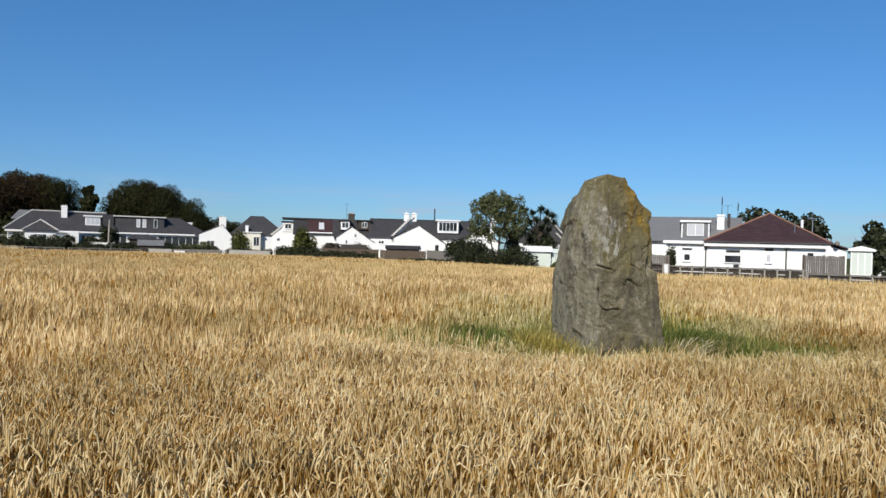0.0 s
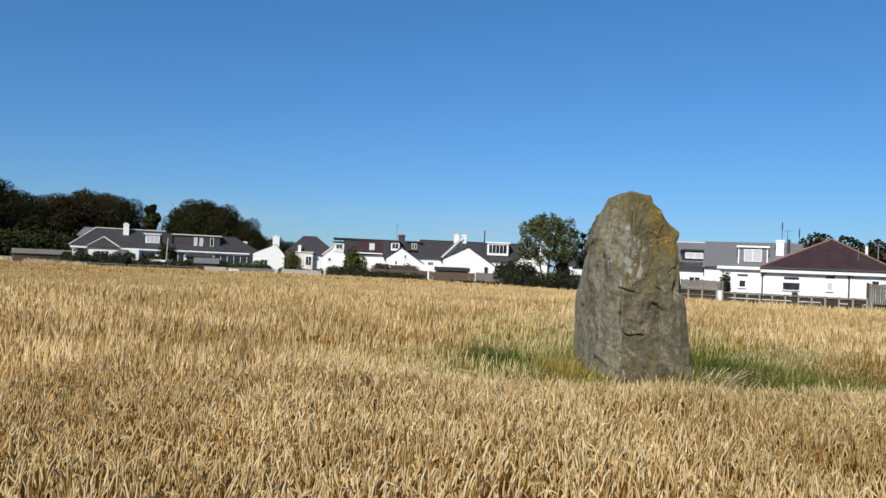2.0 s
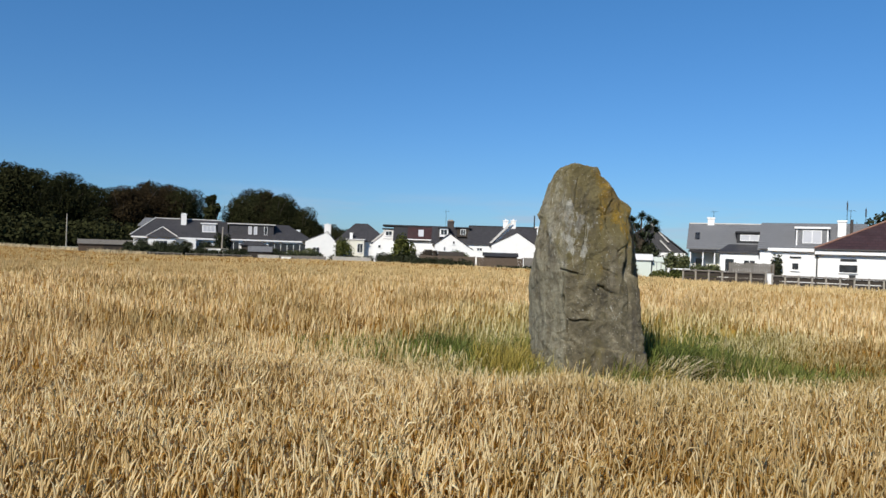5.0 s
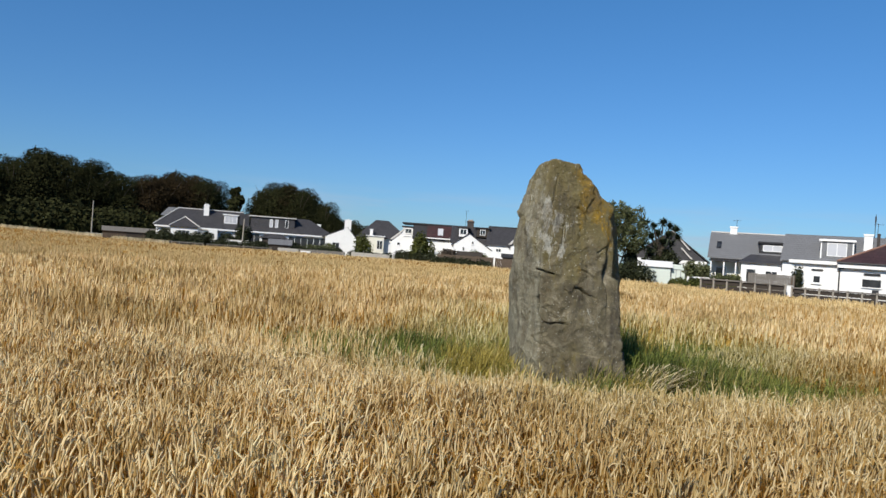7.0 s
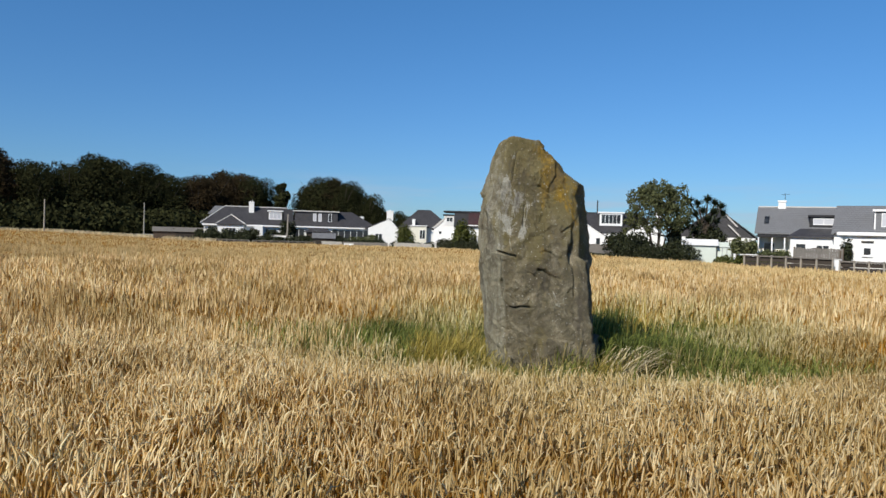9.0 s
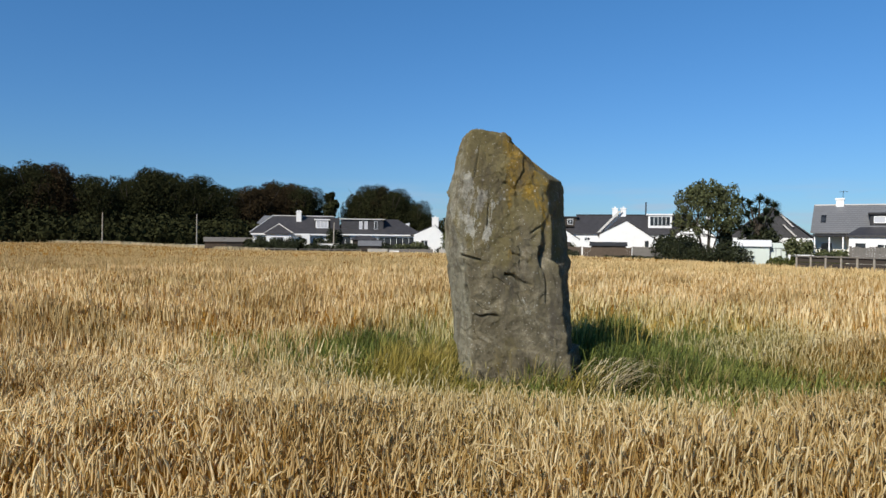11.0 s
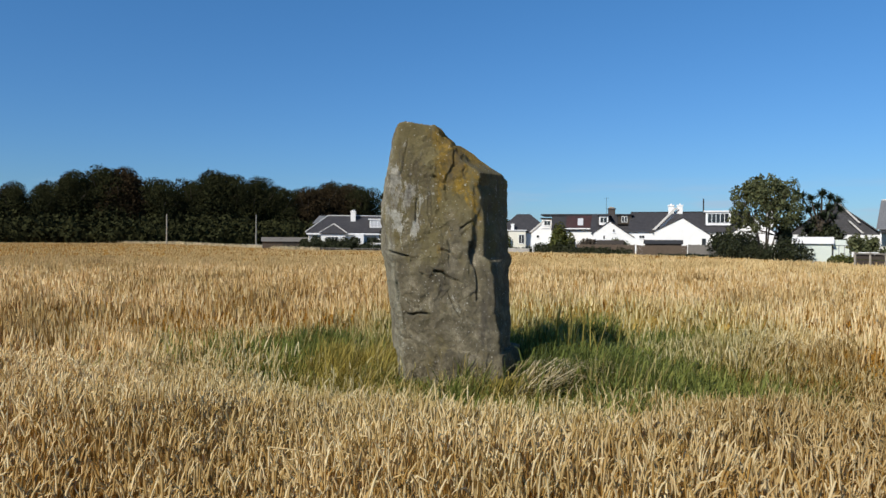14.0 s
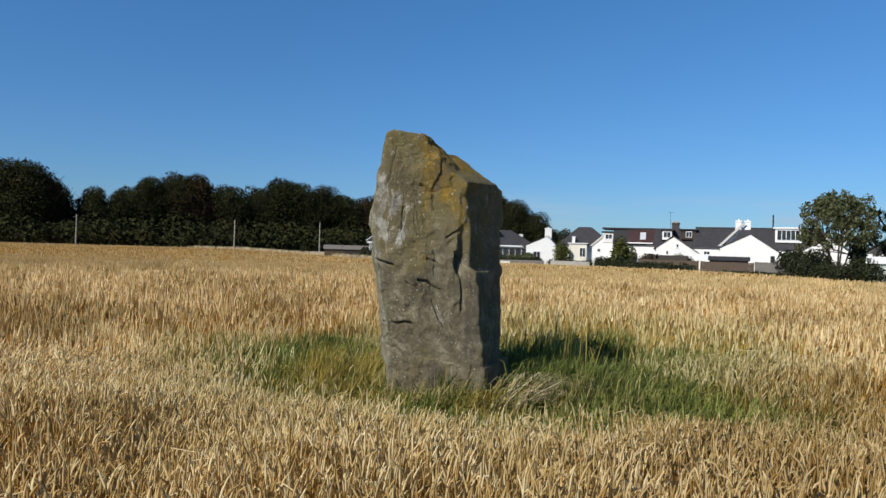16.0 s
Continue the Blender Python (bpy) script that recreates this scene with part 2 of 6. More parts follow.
    c = k.mix(stain, c, k.ramp(grain, (0.3, (0.062, 0.052, 0.034)), (0.7, (0.155, 0.130, 0.085))))
    # damp streaks running down from the head
    streak = k.ramp(k.noise(3.2, 8, 0.7, (2.2, 2.2, 0.45), 0.5), (0.53, 0.0), (0.68, 0.65))
    c = k.mix(streak, c, (0.085, 0.074, 0.060))
    # dark moss on the crown, with a few bare white scabs
    crown = k.maths("ADD", span("Z", 2.76, 2.86), k.maths("MULTIPLY", k.noise(7, 5), 0.9))
    c = k.mix(k.ramp(crown, (1.15, 0.0), (1.35, 0.8)), c, k.ramp(k.noise(11, 4), (0.56, (0.055, 0.062, 0.022)), (0.64, (0.55, 0.54, 0.47))))
    k.colour(c)
    k.bump(k.maths("ADD", k.maths("MULTIPLY", grain, 0.7), k.maths("ADD", blotch, k.noise(95, 4, 0.7))), 1.0, 0.020)
    return k.m


def crop_material(name, pale, gold, brown, share=0.3):
    """Ripe barley: every stem its own tint, drifts of redder and paler crop, greener next to the stone's clearing."""
    k = Mat(name, 0.8, 0.0, 0.08)
    c = k.ramp(k.island(), (0.0, brown), (0.28, gold), (0.8, pale), (1.0, tuple(min(1, 1.12 * v) for v in pale)))
    c = k.mix(k.maths("MAXIMUM", k.ramp(k.noise(0.40, 5, 0.65), (0.47, 0.0), (0.60, 0.92)), k.ramp(k.noise(1.9, 4, 0.65, (1, .6, 1)), (0.515, 0.0), (0.63, 0.92))), c, k.ramp(k.island(), (0.0, tuple(0.55 * v for v in brown)), (1.0, tuple(0.92 * v for v in gold))))
    olive = k.ramp(k.noise(0.55, 5, 0.7, (.8, 1, 1)), (0.55, 0.0), (0.68, 0.45))
    c = k.mix(olive, c, k.ramp(k.island(), (0.0, (0.15, 0.125, 0.030)), (0.6, (0.37, 0.315, 0.115)), (1.0, (0.62, 0.53, 0.27))))
    c = k.mix(k.ramp(k.noise(0.13, 5, 0.7, (1, .55, 1)), (0.49, 0.0), (0.60, 0.55)), c, k.ramp(k.island(), (0.0, brown), (0.7, tuple(0.88 * a for a in gold)), (1.0, pale)))
    # two browner stretches, beyond the ring and where the walk begins
    for spot, span, most in (((-0.85, -0.95, 0), (0.10, 0.065, 0), 0.75), ((1.35, 1.25, 0), (0.23, 0.22, 0), 0.80)):
        reach = k.node("ShaderNodeVectorMath", Vector=k.node("ShaderNodeMapping", Vector=k.co, Location=spot, Scale=span).outputs[0])
        reach.operation = "LENGTH"
        worn = k.ramp(k.maths("ADD", reach.outputs["Value"], k.noise(0.35, 5)), (0.70, most), (1.0, 0.0))
        c = k.mix(worn, c, k.ramp(k.island(), (0.0, brown), (0.6, tuple(0.9 * a for a in gold)), (1.0, tuple(0.82 * a for a in pale))))
    # bleached stretch before the stone
    reach = k.node("ShaderNodeVectorMath", Vector=k.node("ShaderNodeMapping", Vector=k.co, Location=(-0.25, 1.25, 0), Scale=(0.26, 0.37, 0)).outputs[0])
    reach.operation = "LENGTH"
    bleach = k.ramp(k.maths("ADD", reach.outputs["Value"], k.maths("MULTIPLY", k.noise(0.6, 5), 0.6)), (0.55, 0.45), (1.0, 0.0))
    c = k.mix(bleach, c, k.ramp(k.island(), (0.0, (0.47, 0.36, 0.13)), (0.45, (0.78, 0.65, 0.33)), (1.0, (0.95, 0.85, 0.56))))
    away = k.node("ShaderNodeVectorMath", Vector=k.node("ShaderNodeMapping", Vector=k.co, Location=(-0.5, -1.1, 0), Scale=(1, 0.74, 0)).outputs[0])
    away.operation = "LENGTH"
    ring = k.maths("ADD", away.outputs["Value"], k.maths("MULTIPLY", k.noise(0.9, 4), 3.0))
    green = k.ramp(k.node("ShaderNodeMapRange", Value=ring, From_Min=3.2, From_Max=5.5).outputs[0], (0.0, 0.70), (1.0, 0.0))
    c = k.mix(green, c, k.ramp(k.island(), (0.0, (0.20, 0.21, 0.050)), (0.5, (0.47, 0.455, 0.175)), (1.0, (0.82, 0.76, 0.47))))
    k.colour(c)
    k.thin(c, share)
    return k.m


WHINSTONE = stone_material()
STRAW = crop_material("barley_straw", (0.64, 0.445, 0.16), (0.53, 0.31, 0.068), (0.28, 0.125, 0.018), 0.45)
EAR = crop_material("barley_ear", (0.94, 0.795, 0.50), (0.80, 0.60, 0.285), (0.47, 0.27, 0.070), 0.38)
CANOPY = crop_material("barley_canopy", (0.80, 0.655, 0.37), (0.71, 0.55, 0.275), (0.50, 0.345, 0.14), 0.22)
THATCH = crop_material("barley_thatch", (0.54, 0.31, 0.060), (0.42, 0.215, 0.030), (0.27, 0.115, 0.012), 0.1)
GRASS = foliage("green_grass", (0.085, 0.108, 0.020), (0.32, 0.335, 0.085), 0.45)
# dark green of rank clumps; beside the stone it also deepens the shadow by colour
SHADY = foliage("rank_shaded_grass", (0.042, 0.062, 0.012), (0.19, 0.225, 0.050), 0.42)
DRY = foliage("dry_grass", (0.24, 0.19, 0.055), (0.52, 0.43, 0.18), 0.35)
BLEACHED = foliage("bleached_grass", (0.52, 0.43, 0.25), (0.76, 0.66, 0.44), 0.35)
RUSSET = foliage("russet_grass", (0.17, 0.14, 0.022), (0.44, 0.35, 0.085), 0.35)
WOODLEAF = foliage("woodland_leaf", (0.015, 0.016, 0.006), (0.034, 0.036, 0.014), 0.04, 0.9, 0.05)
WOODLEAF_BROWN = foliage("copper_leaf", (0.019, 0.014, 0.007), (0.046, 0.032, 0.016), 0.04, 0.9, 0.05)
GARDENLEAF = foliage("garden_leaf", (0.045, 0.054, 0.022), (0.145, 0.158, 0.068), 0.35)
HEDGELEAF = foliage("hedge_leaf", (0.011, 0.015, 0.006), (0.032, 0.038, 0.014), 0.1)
LIMELEAF = foliage("bright_leaf", (0.035, 0.045, 0.010), (0.105, 0.115, 0.024), 0.3)
SPIKELEAF = foliage("cordyline_leaf", (0.022, 0.033, 0.016), (0.06, 0.08, 0.04), 0.2)
HARL = plain("white_harling", (0.80, 0.80, 0.78), 0.85, 0.12, 3.0, 0.25)
CREAM = plain("cream_harling", (0.74, 0.72, 0.62), 0.85, 0.12, 3.0, 0.25)
WHITE = plain("white_paint", (0.80, 0.80, 0.79), 0.5, 0.08, 2.0, 0.05)
SLATE = slated("dark_slate", (0.052, 0.050, 0.053), 0.18, 0.2)
SLATE_PALE = slated("pale_slate", (0.175, 0.178, 0.185), 0.05, 0.2)
TILE_PLUM = slated("plum_tile", (0.052, 0.028, 0.030), 0.15, 0.2)
TILE_RED = slated("red_tile", (0.036, 0.009, 0.011))
TERRACOTTA = plain("terracotta_ridge", (0.27, 0.155, 0.115), 0.85, 0.3, 6)
FELT = plain("roofing_felt", (0.035, 0.035, 0.038), 0.9, 0.3, 4)
SKEW = plain("pale_skew_stone", (0.55, 0.54, 0.51), 0.85, 0.2, 5)
SOOT = plain("sooty_chimney", (0.07, 0.06, 0.055), 0.9, 0.4, 5)
CLAY = plain("clay_pot", (0.42, 0.30, 0.20), 0.8, 0.2, 8)
PIPE = plain("dark_pipe", (0.03, 0.03, 0.032), 0.5, 0.2, 8)
BOARD = plain("weathered_board", (0.105, 0.078, 0.056), 0.9, 0.4, 5)
BOARD_GREY = plain("silvered_board", (0.18, 0.165, 0.145), 0.9, 0.35, 5)
BOARD_DARK = plain("dark_board", (0.055, 0.045, 0.036), 0.9, 0.4, 5)
POST = plain("pale_post", (0.34, 0.31, 0.26), 0.9, 0.3, 6)
BLOCK = plain("grey_blockwork", (0.40, 0.375, 0.33), 0.9, 0.3, 3)
BARK = plain("bark", (0.075, 0.06, 0.045), 0.95, 0.4, 4, 0.5)
METAL = plain("dull_metal", (0.30, 0.30, 0.31), 0.45, 0.2, 8, 0.1, 0.9)
SHEET_GREEN = plain("pale_green_sheeting", (0.60, 0.66, 0.60), 0.6, 0.15, 2)
CURTAIN = plain("white_blind", (0.50, 0.51, 0.54), 0.8, 0.1, 3)
TYRE = plain("tyre_rubber", (0.02, 0.02, 0.02), 0.8, 0.2, 8)
CARPAINT = plain("white_car_paint", (0.75, 0.76, 0.78), 0.25, 0.03, 2, 0.0, 0.0, 0.5)


def glass_material():
    k = Mat("window_glass", 0.06, 0.0, 0.6)
    k.colour(k.ramp(k.noise(1.2, 2), (0.3, (0.012, 0.014, 0.018)), (0.7, (0.045, 0.05, 0.055))))
    k.bump(k.noise(2.5, 2), 0.03, 0.01)
    return k.m


GLASS = glass_material()


def soil_material():
    k = Mat("field_soil", 0.95, 0.0, 0.1)
    fine, broad = k.noise(9, 8, 0.7), k.noise(0.12, 6, 0.6)
    field = k.ramp(fine, (0.3, (0.09, 0.06, 0.03)), (0.7, (0.24, 0.165, 0.075)))
    turf = k.ramp(fine, (0.3, (0.035, 0.05, 0.014)), (0.7, (0.10, 0.115, 0.04)))
    far = k.node("ShaderNodeVectorMath", Vector=k.node("ShaderNodeMapping", Vector=k.co, Scale=(1, 1, 0)).outputs[0])
    far.operation = "LENGTH"
    edge = k.ramp(k.node("ShaderNodeMapRange", Value=k.maths("ADD", far.outputs["Value"], k.maths("MULTIPLY", broad, 40)), From_Min=130, From_Max=170).outputs[0], (0, 0.0), (1, 1.0))
    near = k.ramp(k.node("ShaderNodeMapRange", Value=far.outputs["Value"], From_Min=2.6, From_Max=3.4).outputs[0], (0, 1.0), (1, 0.0))
    k.colour(k.mix(edge, k.mix(near, field, turf), turf))
    k.bump(fine, 0.6, 0.05)
    return k.m


SOIL = soil_material()


# ---------- the ground: one sheet out to the horizon ----------
def build_ground():
    rings = np.concatenate([[0.0], np.geomspace(1.0, 3500.0, 90)])
    n = 144
    a = np.linspace(0, 2 * np.pi, n, endpoint=False)
    x, y = np.outer(rings[1:], np.cos(a)).ravel(), np.outer(rings[1:], np.sin(a)).ravel()
    r = np.hypot(x, y)
    z = np.where(r < 260, lies(x, y), -2.0)
    v = np.vstack([[[0, 0, 0]], np.stack([x, y, z], 1)])
    i, j = np.meshgrid(np.arange(len(rings) - 2), np.arange(n), indexing="ij")
    k = (j + 1) % n
    quads = np.stack([1 + i * n + j, 1 + (i + 1) * n + j, 1 + (i + 1) * n + k, 1 + i * n + k], -1).reshape(-1, 4)
    m = np.arange(n)
    middle = np.stack([np.zeros(n, int), 1 + m, 1 + (m + 1) % n, 1 + (m + 1) % n], -1)
    me = mesh_np("ground", v, quads, [SOIL])
    bm = bmesh.new()
    bm.from_mesh(me)
    bm.verts.ensure_lookup_table()
    for q in middle:
        bm.faces.new([bm.verts[int(q[0])], bm.verts[int(q[1])], bm.verts[int(q[2])]])
    bm.to_mesh(me)
    bm.free()
    return tagged(new("ground", me), "dry brown field soil under the barley crop", "ground", kind="structure")


build_ground()


# ---------- the standing stone ----------
def build_stone():
    """A slab of whinstone cut by a dozen rough planes, its edges worn, its face split by a few cracks."""
    heart = np.array([0.0, -0.25, 1.2])

    def by_points(*p):
        p = np.array(p, float)
        n = np.cross(p[1] - p[0], p[2] - p[0])
        n /= np.linalg.norm(n)
        d = n @ p[0]
        return (n, d) if n @ heart < d else (-n, -d)

    def by_normal(p, n):
        n = np.array(n, float) / np.linalg.norm(n)
        return n, n @ np.array(p, float)

    cuts = [
        by_points((-.27, -.71, .4), (.30, -.66, .4), (-.20, -.95, 1.75)),     # broad front
        by_points((-.20, -.95, 1.75), (-.16, -.84, 2.85), (.42, -.65, 2.3)),  # front of the head
        by_points((.24, -.755, 1.3), (.72, -.575, .5), (.62, -.555, 1.9)),    # turning to the side
        by_points((-.27, -.72, .4), (-.54, -.36, .4), (-.31, -.93, 1.45)),    # lower corner beside the front
        by_points((-.535, -.34, .4), (-.715, .55, .4), (-.64, -.29, 1.4)),    # lower flank
        by_points((-.63, .55, 2.0), (-.55, .55, 2.4), (-.62, -.36, 2.05)),    # upper flank
        by_points((-.36, -.95, 2.0), (-.57, -.60, 2.0), (-.34, -.85, 2.6)),   # corner of the head
        by_normal((.735, -.3, .8), (1, -.02, .09)),                           # shaded side
        by_normal((.70, -.05, 1), (.92, .385, .03)),                          # turning to the back
        by_normal((.225, -.60, 2.705), (1, -.06, .68)),                         # sloping shoulder
        by_normal((.29, -.52, 2.62), (.89, .46, .84)),                        # its far side
        by_normal((-.2, -.22, 2.84), (-.08, .80, .60)),                       # back of the head
        by_normal((0, .6, 1), (.05, 1, .12)),
        by_normal((-.74, .5, 1), (-.7, .7, .1)),
        by_normal((-.15, -.6, 2.865), (.02, .10, 1)),
        by_normal((-.465, -.62, 2.79), (-.86, -.10, .48)),
        by_normal((-.37, -.62, 2.852), (-.42, -.10, .90)),
        by_normal((.16, -.62, 2.845), (.75, .0, .66)),
    ]
    around, up, fan = 560, 270, 80
    th = np.linspace(0, 2 * np.pi, around, endpoint=False)
    th = th - 0.42 * np.cos(th - .1)      # closer together on the broad front
    rows = []
    for i in range(up):
        s = i / (up - 1)
        rows.append((np.array([0.0 - .10 * s, -.22 - .36 * s, -.25 + 2.75 * s]), 0.0))
    for i in range(1, fan):
        rows.append((np.array([-.10, -.58, 2.5]), (i / fan) ** 0.9 * math.pi / 2))
    o = np.repeat(np.array([r[0] for r in rows]), around, axis=0)
    e = np.repeat(np.array([r[1] for r in rows]), around)
    t = np.tile(th, len(rows))
    d = np.stack([np.cos(t) * np.cos(e), np.sin(t) * np.cos(e), np.sin(e)], 1)
    soft = 0.0
    for n, k in cuts:
        run = d @ n
        far = np.where(run > 1e-3, (k - o @ n) / np.maximum(run, 1e-3), 60.0)
        soft = soft + np.exp(-np.clip(far, 0, 60) / 0.014)
    reach = -0.014 * np.log(soft)
    # joined to the slab: the lower mass behind the head, the block under the shoulder, a toe at its foot
    rear = (by_normal((-.45, .1, 2.54), (-.16, .22, .96)), by_normal((-.585, .1, 2.3), (-1, .03, .20)), by_normal((.3, .54, 2.2), (.2, 1, .25)),
            by_normal((.26, -.53, 2.57), (.89, .46, .84)), by_normal((0, -.42, 2), (0, -1, .0)), by_normal((.3, 0, 2.0), (1, 0, 0)), by_normal((-.60, .1, 2.12), (-1, 0, -.40)), by_normal((.4, 0, 1.9), (0, 0, -1)))
    block = (by_normal((.52, -.22, 2.375), (.72, -.06, 1)), by_normal((.56, .05, 2.38), (.55, .35, .9)), by_points((.24, -.755, 1.3), (.72, -.575, .5), (.62, -.555, 1.9)), by_normal((.70, -.3, .8), (1, -.02, .09)),
             by_normal((.67, .08, 1.6), (.92, .385, .05)), by_normal((.3, .5, 2.2), (.2, 1, .25)), by_normal((.1, 0, 2), (-1, 0, 0)), by_normal((.4, 0, 1.9), (0, 0, -1)))
    toe = (by_normal((.83, -.42, .2), (1, -.05, .1)), by_normal((.76, -.605, .2), (.35, -1, .1)), by_normal((.6, .0, .2), (.1, 1, 0)),
           by_normal((.6, -.3, .50), (.12, -.1, 1)), by_normal((.2, 0, .2), (-1, 0, 0)), by_normal((.4, 0, -.5), (0, 0, -1)))
    for lump in (rear, block, toe):
        enter, leave = np.zeros(len(d)), np.full(len(d), 60.0)
        for n, k in lump:
            run, gap = d @ n, k - o @ n
            out = gap / np.where(np.abs(run) < 1e-6, 1e-6, run)
            leave = np.where(run > 1e-6, np.minimum(leave, out), leave)
            enter = np.where(run < -1e-6, np.maximum(enter, out), enter)
            enter = np.where((np.abs(run) <= 1e-6) & (gap < 0), 99.0, enter)
        meets = (enter < leave) & (enter < reach + 0.16)
        reach = np.where(meets, np.maximum(reach, leave), reach)
    p = o + d * reach[:, None]

    # relief: broad hollows, slabby steps, grain
    push = np.zeros(len(p))
    for i, c in enumerate(p):
        v = Vector(c)
        broad = noise.fractal(v * 1.9 + Vector((3, 1, 7)), 0.9, 2.1, 3)
        step = noise.cell(Vector((v.x * 3.1 + v.z * 0.9, v.y * 3.1, v.z * 2.4 - v.x * 1.1)) + 0.35 * noise.noise_vector(v * 3.0))
        fine = noise.fractal(v * 9.0, 0.8, 2.2, 4)
        push[i] = 0.020 * broad + 0.008 * step + 0.015 * fine
    # broken facets, each tipped a little its own way
    rng = np.random.default_rng(17)
    hearts = p[rng.choice(around * up, 70)]
    tips = rng.normal(0, .045, (70, 3))
    bent = p + 0.10 * np.array([noise.noise_vector(Vector(c) * 3.5) for c in p])
    gap = (bent ** 2).sum(1)[:, None] - 2 * bent @ hearts.T + (hearts ** 2).sum(1)[None]
    share = np.exp(-(gap - gap.min(1)[:, None]) / .010)
    share /= share.sum(1)[:, None]
    tilt = np.clip(bent @ tips.T - (hearts * tips).sum(1)[None], -.03, .03)
    push += (share * tilt).sum(1) * np.clip(1.4 - 2 * np.maximum(p[:, 0] - .25, 0) * 2, .25, 1)
    x, z = p[:, 0], p[:, 2]
    front = np.clip((-d[:, 1] - 0.05) * 4, 0, 1)

    def crack(points, wide, deep):
        best = np.full(len(p), 9.0)
        for (ax, az), (bx, bz) in zip(points[:-1], points[1:]):
            u = np.clip(((x - ax) * (bx - ax) + (z - az) * (bz - az)) / ((bx - ax) ** 2 + (bz - az) ** 2), 0, 1)
            best = np.minimum(best, np.hypot(x - ax - u * (bx - ax), z - az - u * (bz - az)))
        return -deep * np.exp(-(best / wide) ** 2) * front

    wave = np.array([[noise.noise(Vector(c) * 7.0), noise.noise(Vector(c) * 7.0 + Vector((9, 4, 2))), noise.noise(Vector(c) * 4.0 + Vector((1, 8, 3)))] for c in p])
    x, z = x + .016 * wave[:, 0], z + .016 * wave[:, 1]
    broken = np.clip(0.95 + 1.0 * wave[:, 2], 0.4, 1.3)
    for line, wide, deep in (
        (((-.34, 1.505), (-.24, 1.485), (-.13, 1.465)), .009, .060),
        (((-.31, 1.46), (-.315, 1.20), (-.29, 1.02)), .006, .025),
        (((-.325, 1.17), (-.31, 1.0), (-.27, .90), (-.21, .855), (-.14, .85), (-.08, .875), (.04, .86)), .009, .075),
        (((-.25, 1.04), (-.17, 1.00), (-.12, .97)), .006, .030),
        (((-.22, .99), (-.14, .94), (-.06, .925)), .006, .028),
        (((-.235, .86), (-.225, .60)), .006, .035),
        (((-.31, .61), (-.25, .575), (-.19, .60)), .007, .028),
        (((.01, 1.28), (.08, 1.25), (.12, 1.22)), .006, .028),
        (((.13, 1.32), (.20, 1.30), (.27, 1.25), (.36, 1.21)), .010, .060),
        (((.20, 1.54), (.30, 1.50), (.36, 1.44)), .009, .035),
        (((.36, 1.76), (.42, 1.80), (.47, 1.82)), .008, .050),
        (((.46, 1.60), (.50, 1.48), (.54, 1.34), (.55, 1.20), (.555, 1.02)), .012, .085),
        (((.27, 1.10), (.32, .98), (.38, .84)), .007, .030),
        (((.46, .85), (.54, .74), (.60, .68)), .008, .025),
        (((.10, 2.28), (.24, 2.22), (.30, 2.25), (.42, 2.27), (.55, 2.20)), .012, .025),
        (((-.06, 2.05), (-.05, 1.80)), .008, .025),
        (((-.17, 2.70), (-.20, 2.30)), .010, .014),
    ):
        push += crack(line, wide, deep) * broken
    # scars where slabs have sprung away: sharp along the upper and outer edges, running out below
    def ease(v):
        return 1 / (1 + np.exp(-np.clip(v, -30, 30)))
    scar = ease((x + .315 + .05 * (z - 1.0)) / .005) * ease((1.49 - .14 * (x + .3) - z) / .005) * np.clip((.12 - x) / .40, 0, 1) * np.clip((z - .62) / .35, 0, 1)
    scar2 = ease((x - .17) / .035) * ease((1.33 - .48 * (x - .12) - z) / .005) * ease((.43 - x) / .03) * np.clip((z - .85) / .3, 0, 1)
    scar3 = ease((x + .32) / .006) * ease((.88 + .05 * x - z) / .005) * np.clip((.15 - x) / .4, 0, 1) * np.clip((z - .40) / .35, 0, 1)
    push -= front * (.026 * scar + .022 * scar2 + .014 * scar3)
    # the shaded corner broken back above a knob
    corner = ease((p[:, 2] - 1.46 - .9 * (.64 - x)) / .007) * ease((2.26 - p[:, 2]) / .05) * np.clip((x - .45 - .05 * wave[:, 2]) / .13, 0, 1) * np.clip((-.26 - p[:, 1]) / .20, 0, 1)
    push -= .085 * corner
    # a spalled hollow at the shaded corner, a ledge on the flank, a toe at the foot
    def dent(cx, cy, cz, rx, ry, rz, deep):
        q = ((p[:, 0] - cx) / rx) ** 2 + ((p[:, 1] - cy) / ry) ** 2 + ((p[:, 2] - cz) / rz) ** 2
        return -deep * np.exp(-q ** 2)
    push += dent(.53, -.57, 1.50, .075, .12, .12, .13)
    push += dent(.66, -.10, 1.42, .12, .16, .09, -.03)
    push += dent(.72, -.44, .88, .10, .10, .30, .025)
    push += dent(.66, -.30, 1.90, .10, .14, .20, .04)
    push += dent(.17, -.60, 2.76, .04, .10, .03, .025)
    push += dent(.43, -.60, 2.34, .035, .10, .06, .03)
    push += dent(-.45, -.75, 2.25, .22, .30, .20, .02)
    push += dent(-.35, -.80, 1.20, .20, .20, .22, .02)
    push += dent(-.42, -.84, 1.93, .09, .12, .10, -.016)
    p = p + d * push[:, None]
    n_rows = len(rows)
    i, j = np.meshgrid(np.arange(n_rows - 1), np.arange(around), indexing="ij")
    k = (j + 1) % around
    quads = np.stack([i * around + j, i * around + k, (i + 1) * around + k, (i + 1) * around + j], -1).reshape(-1, 4)
    me = mesh_np("standing_stone", p, quads, [WHINSTONE], smooth=True)
    bm = bmesh.new()
    bm.from_mesh(me)
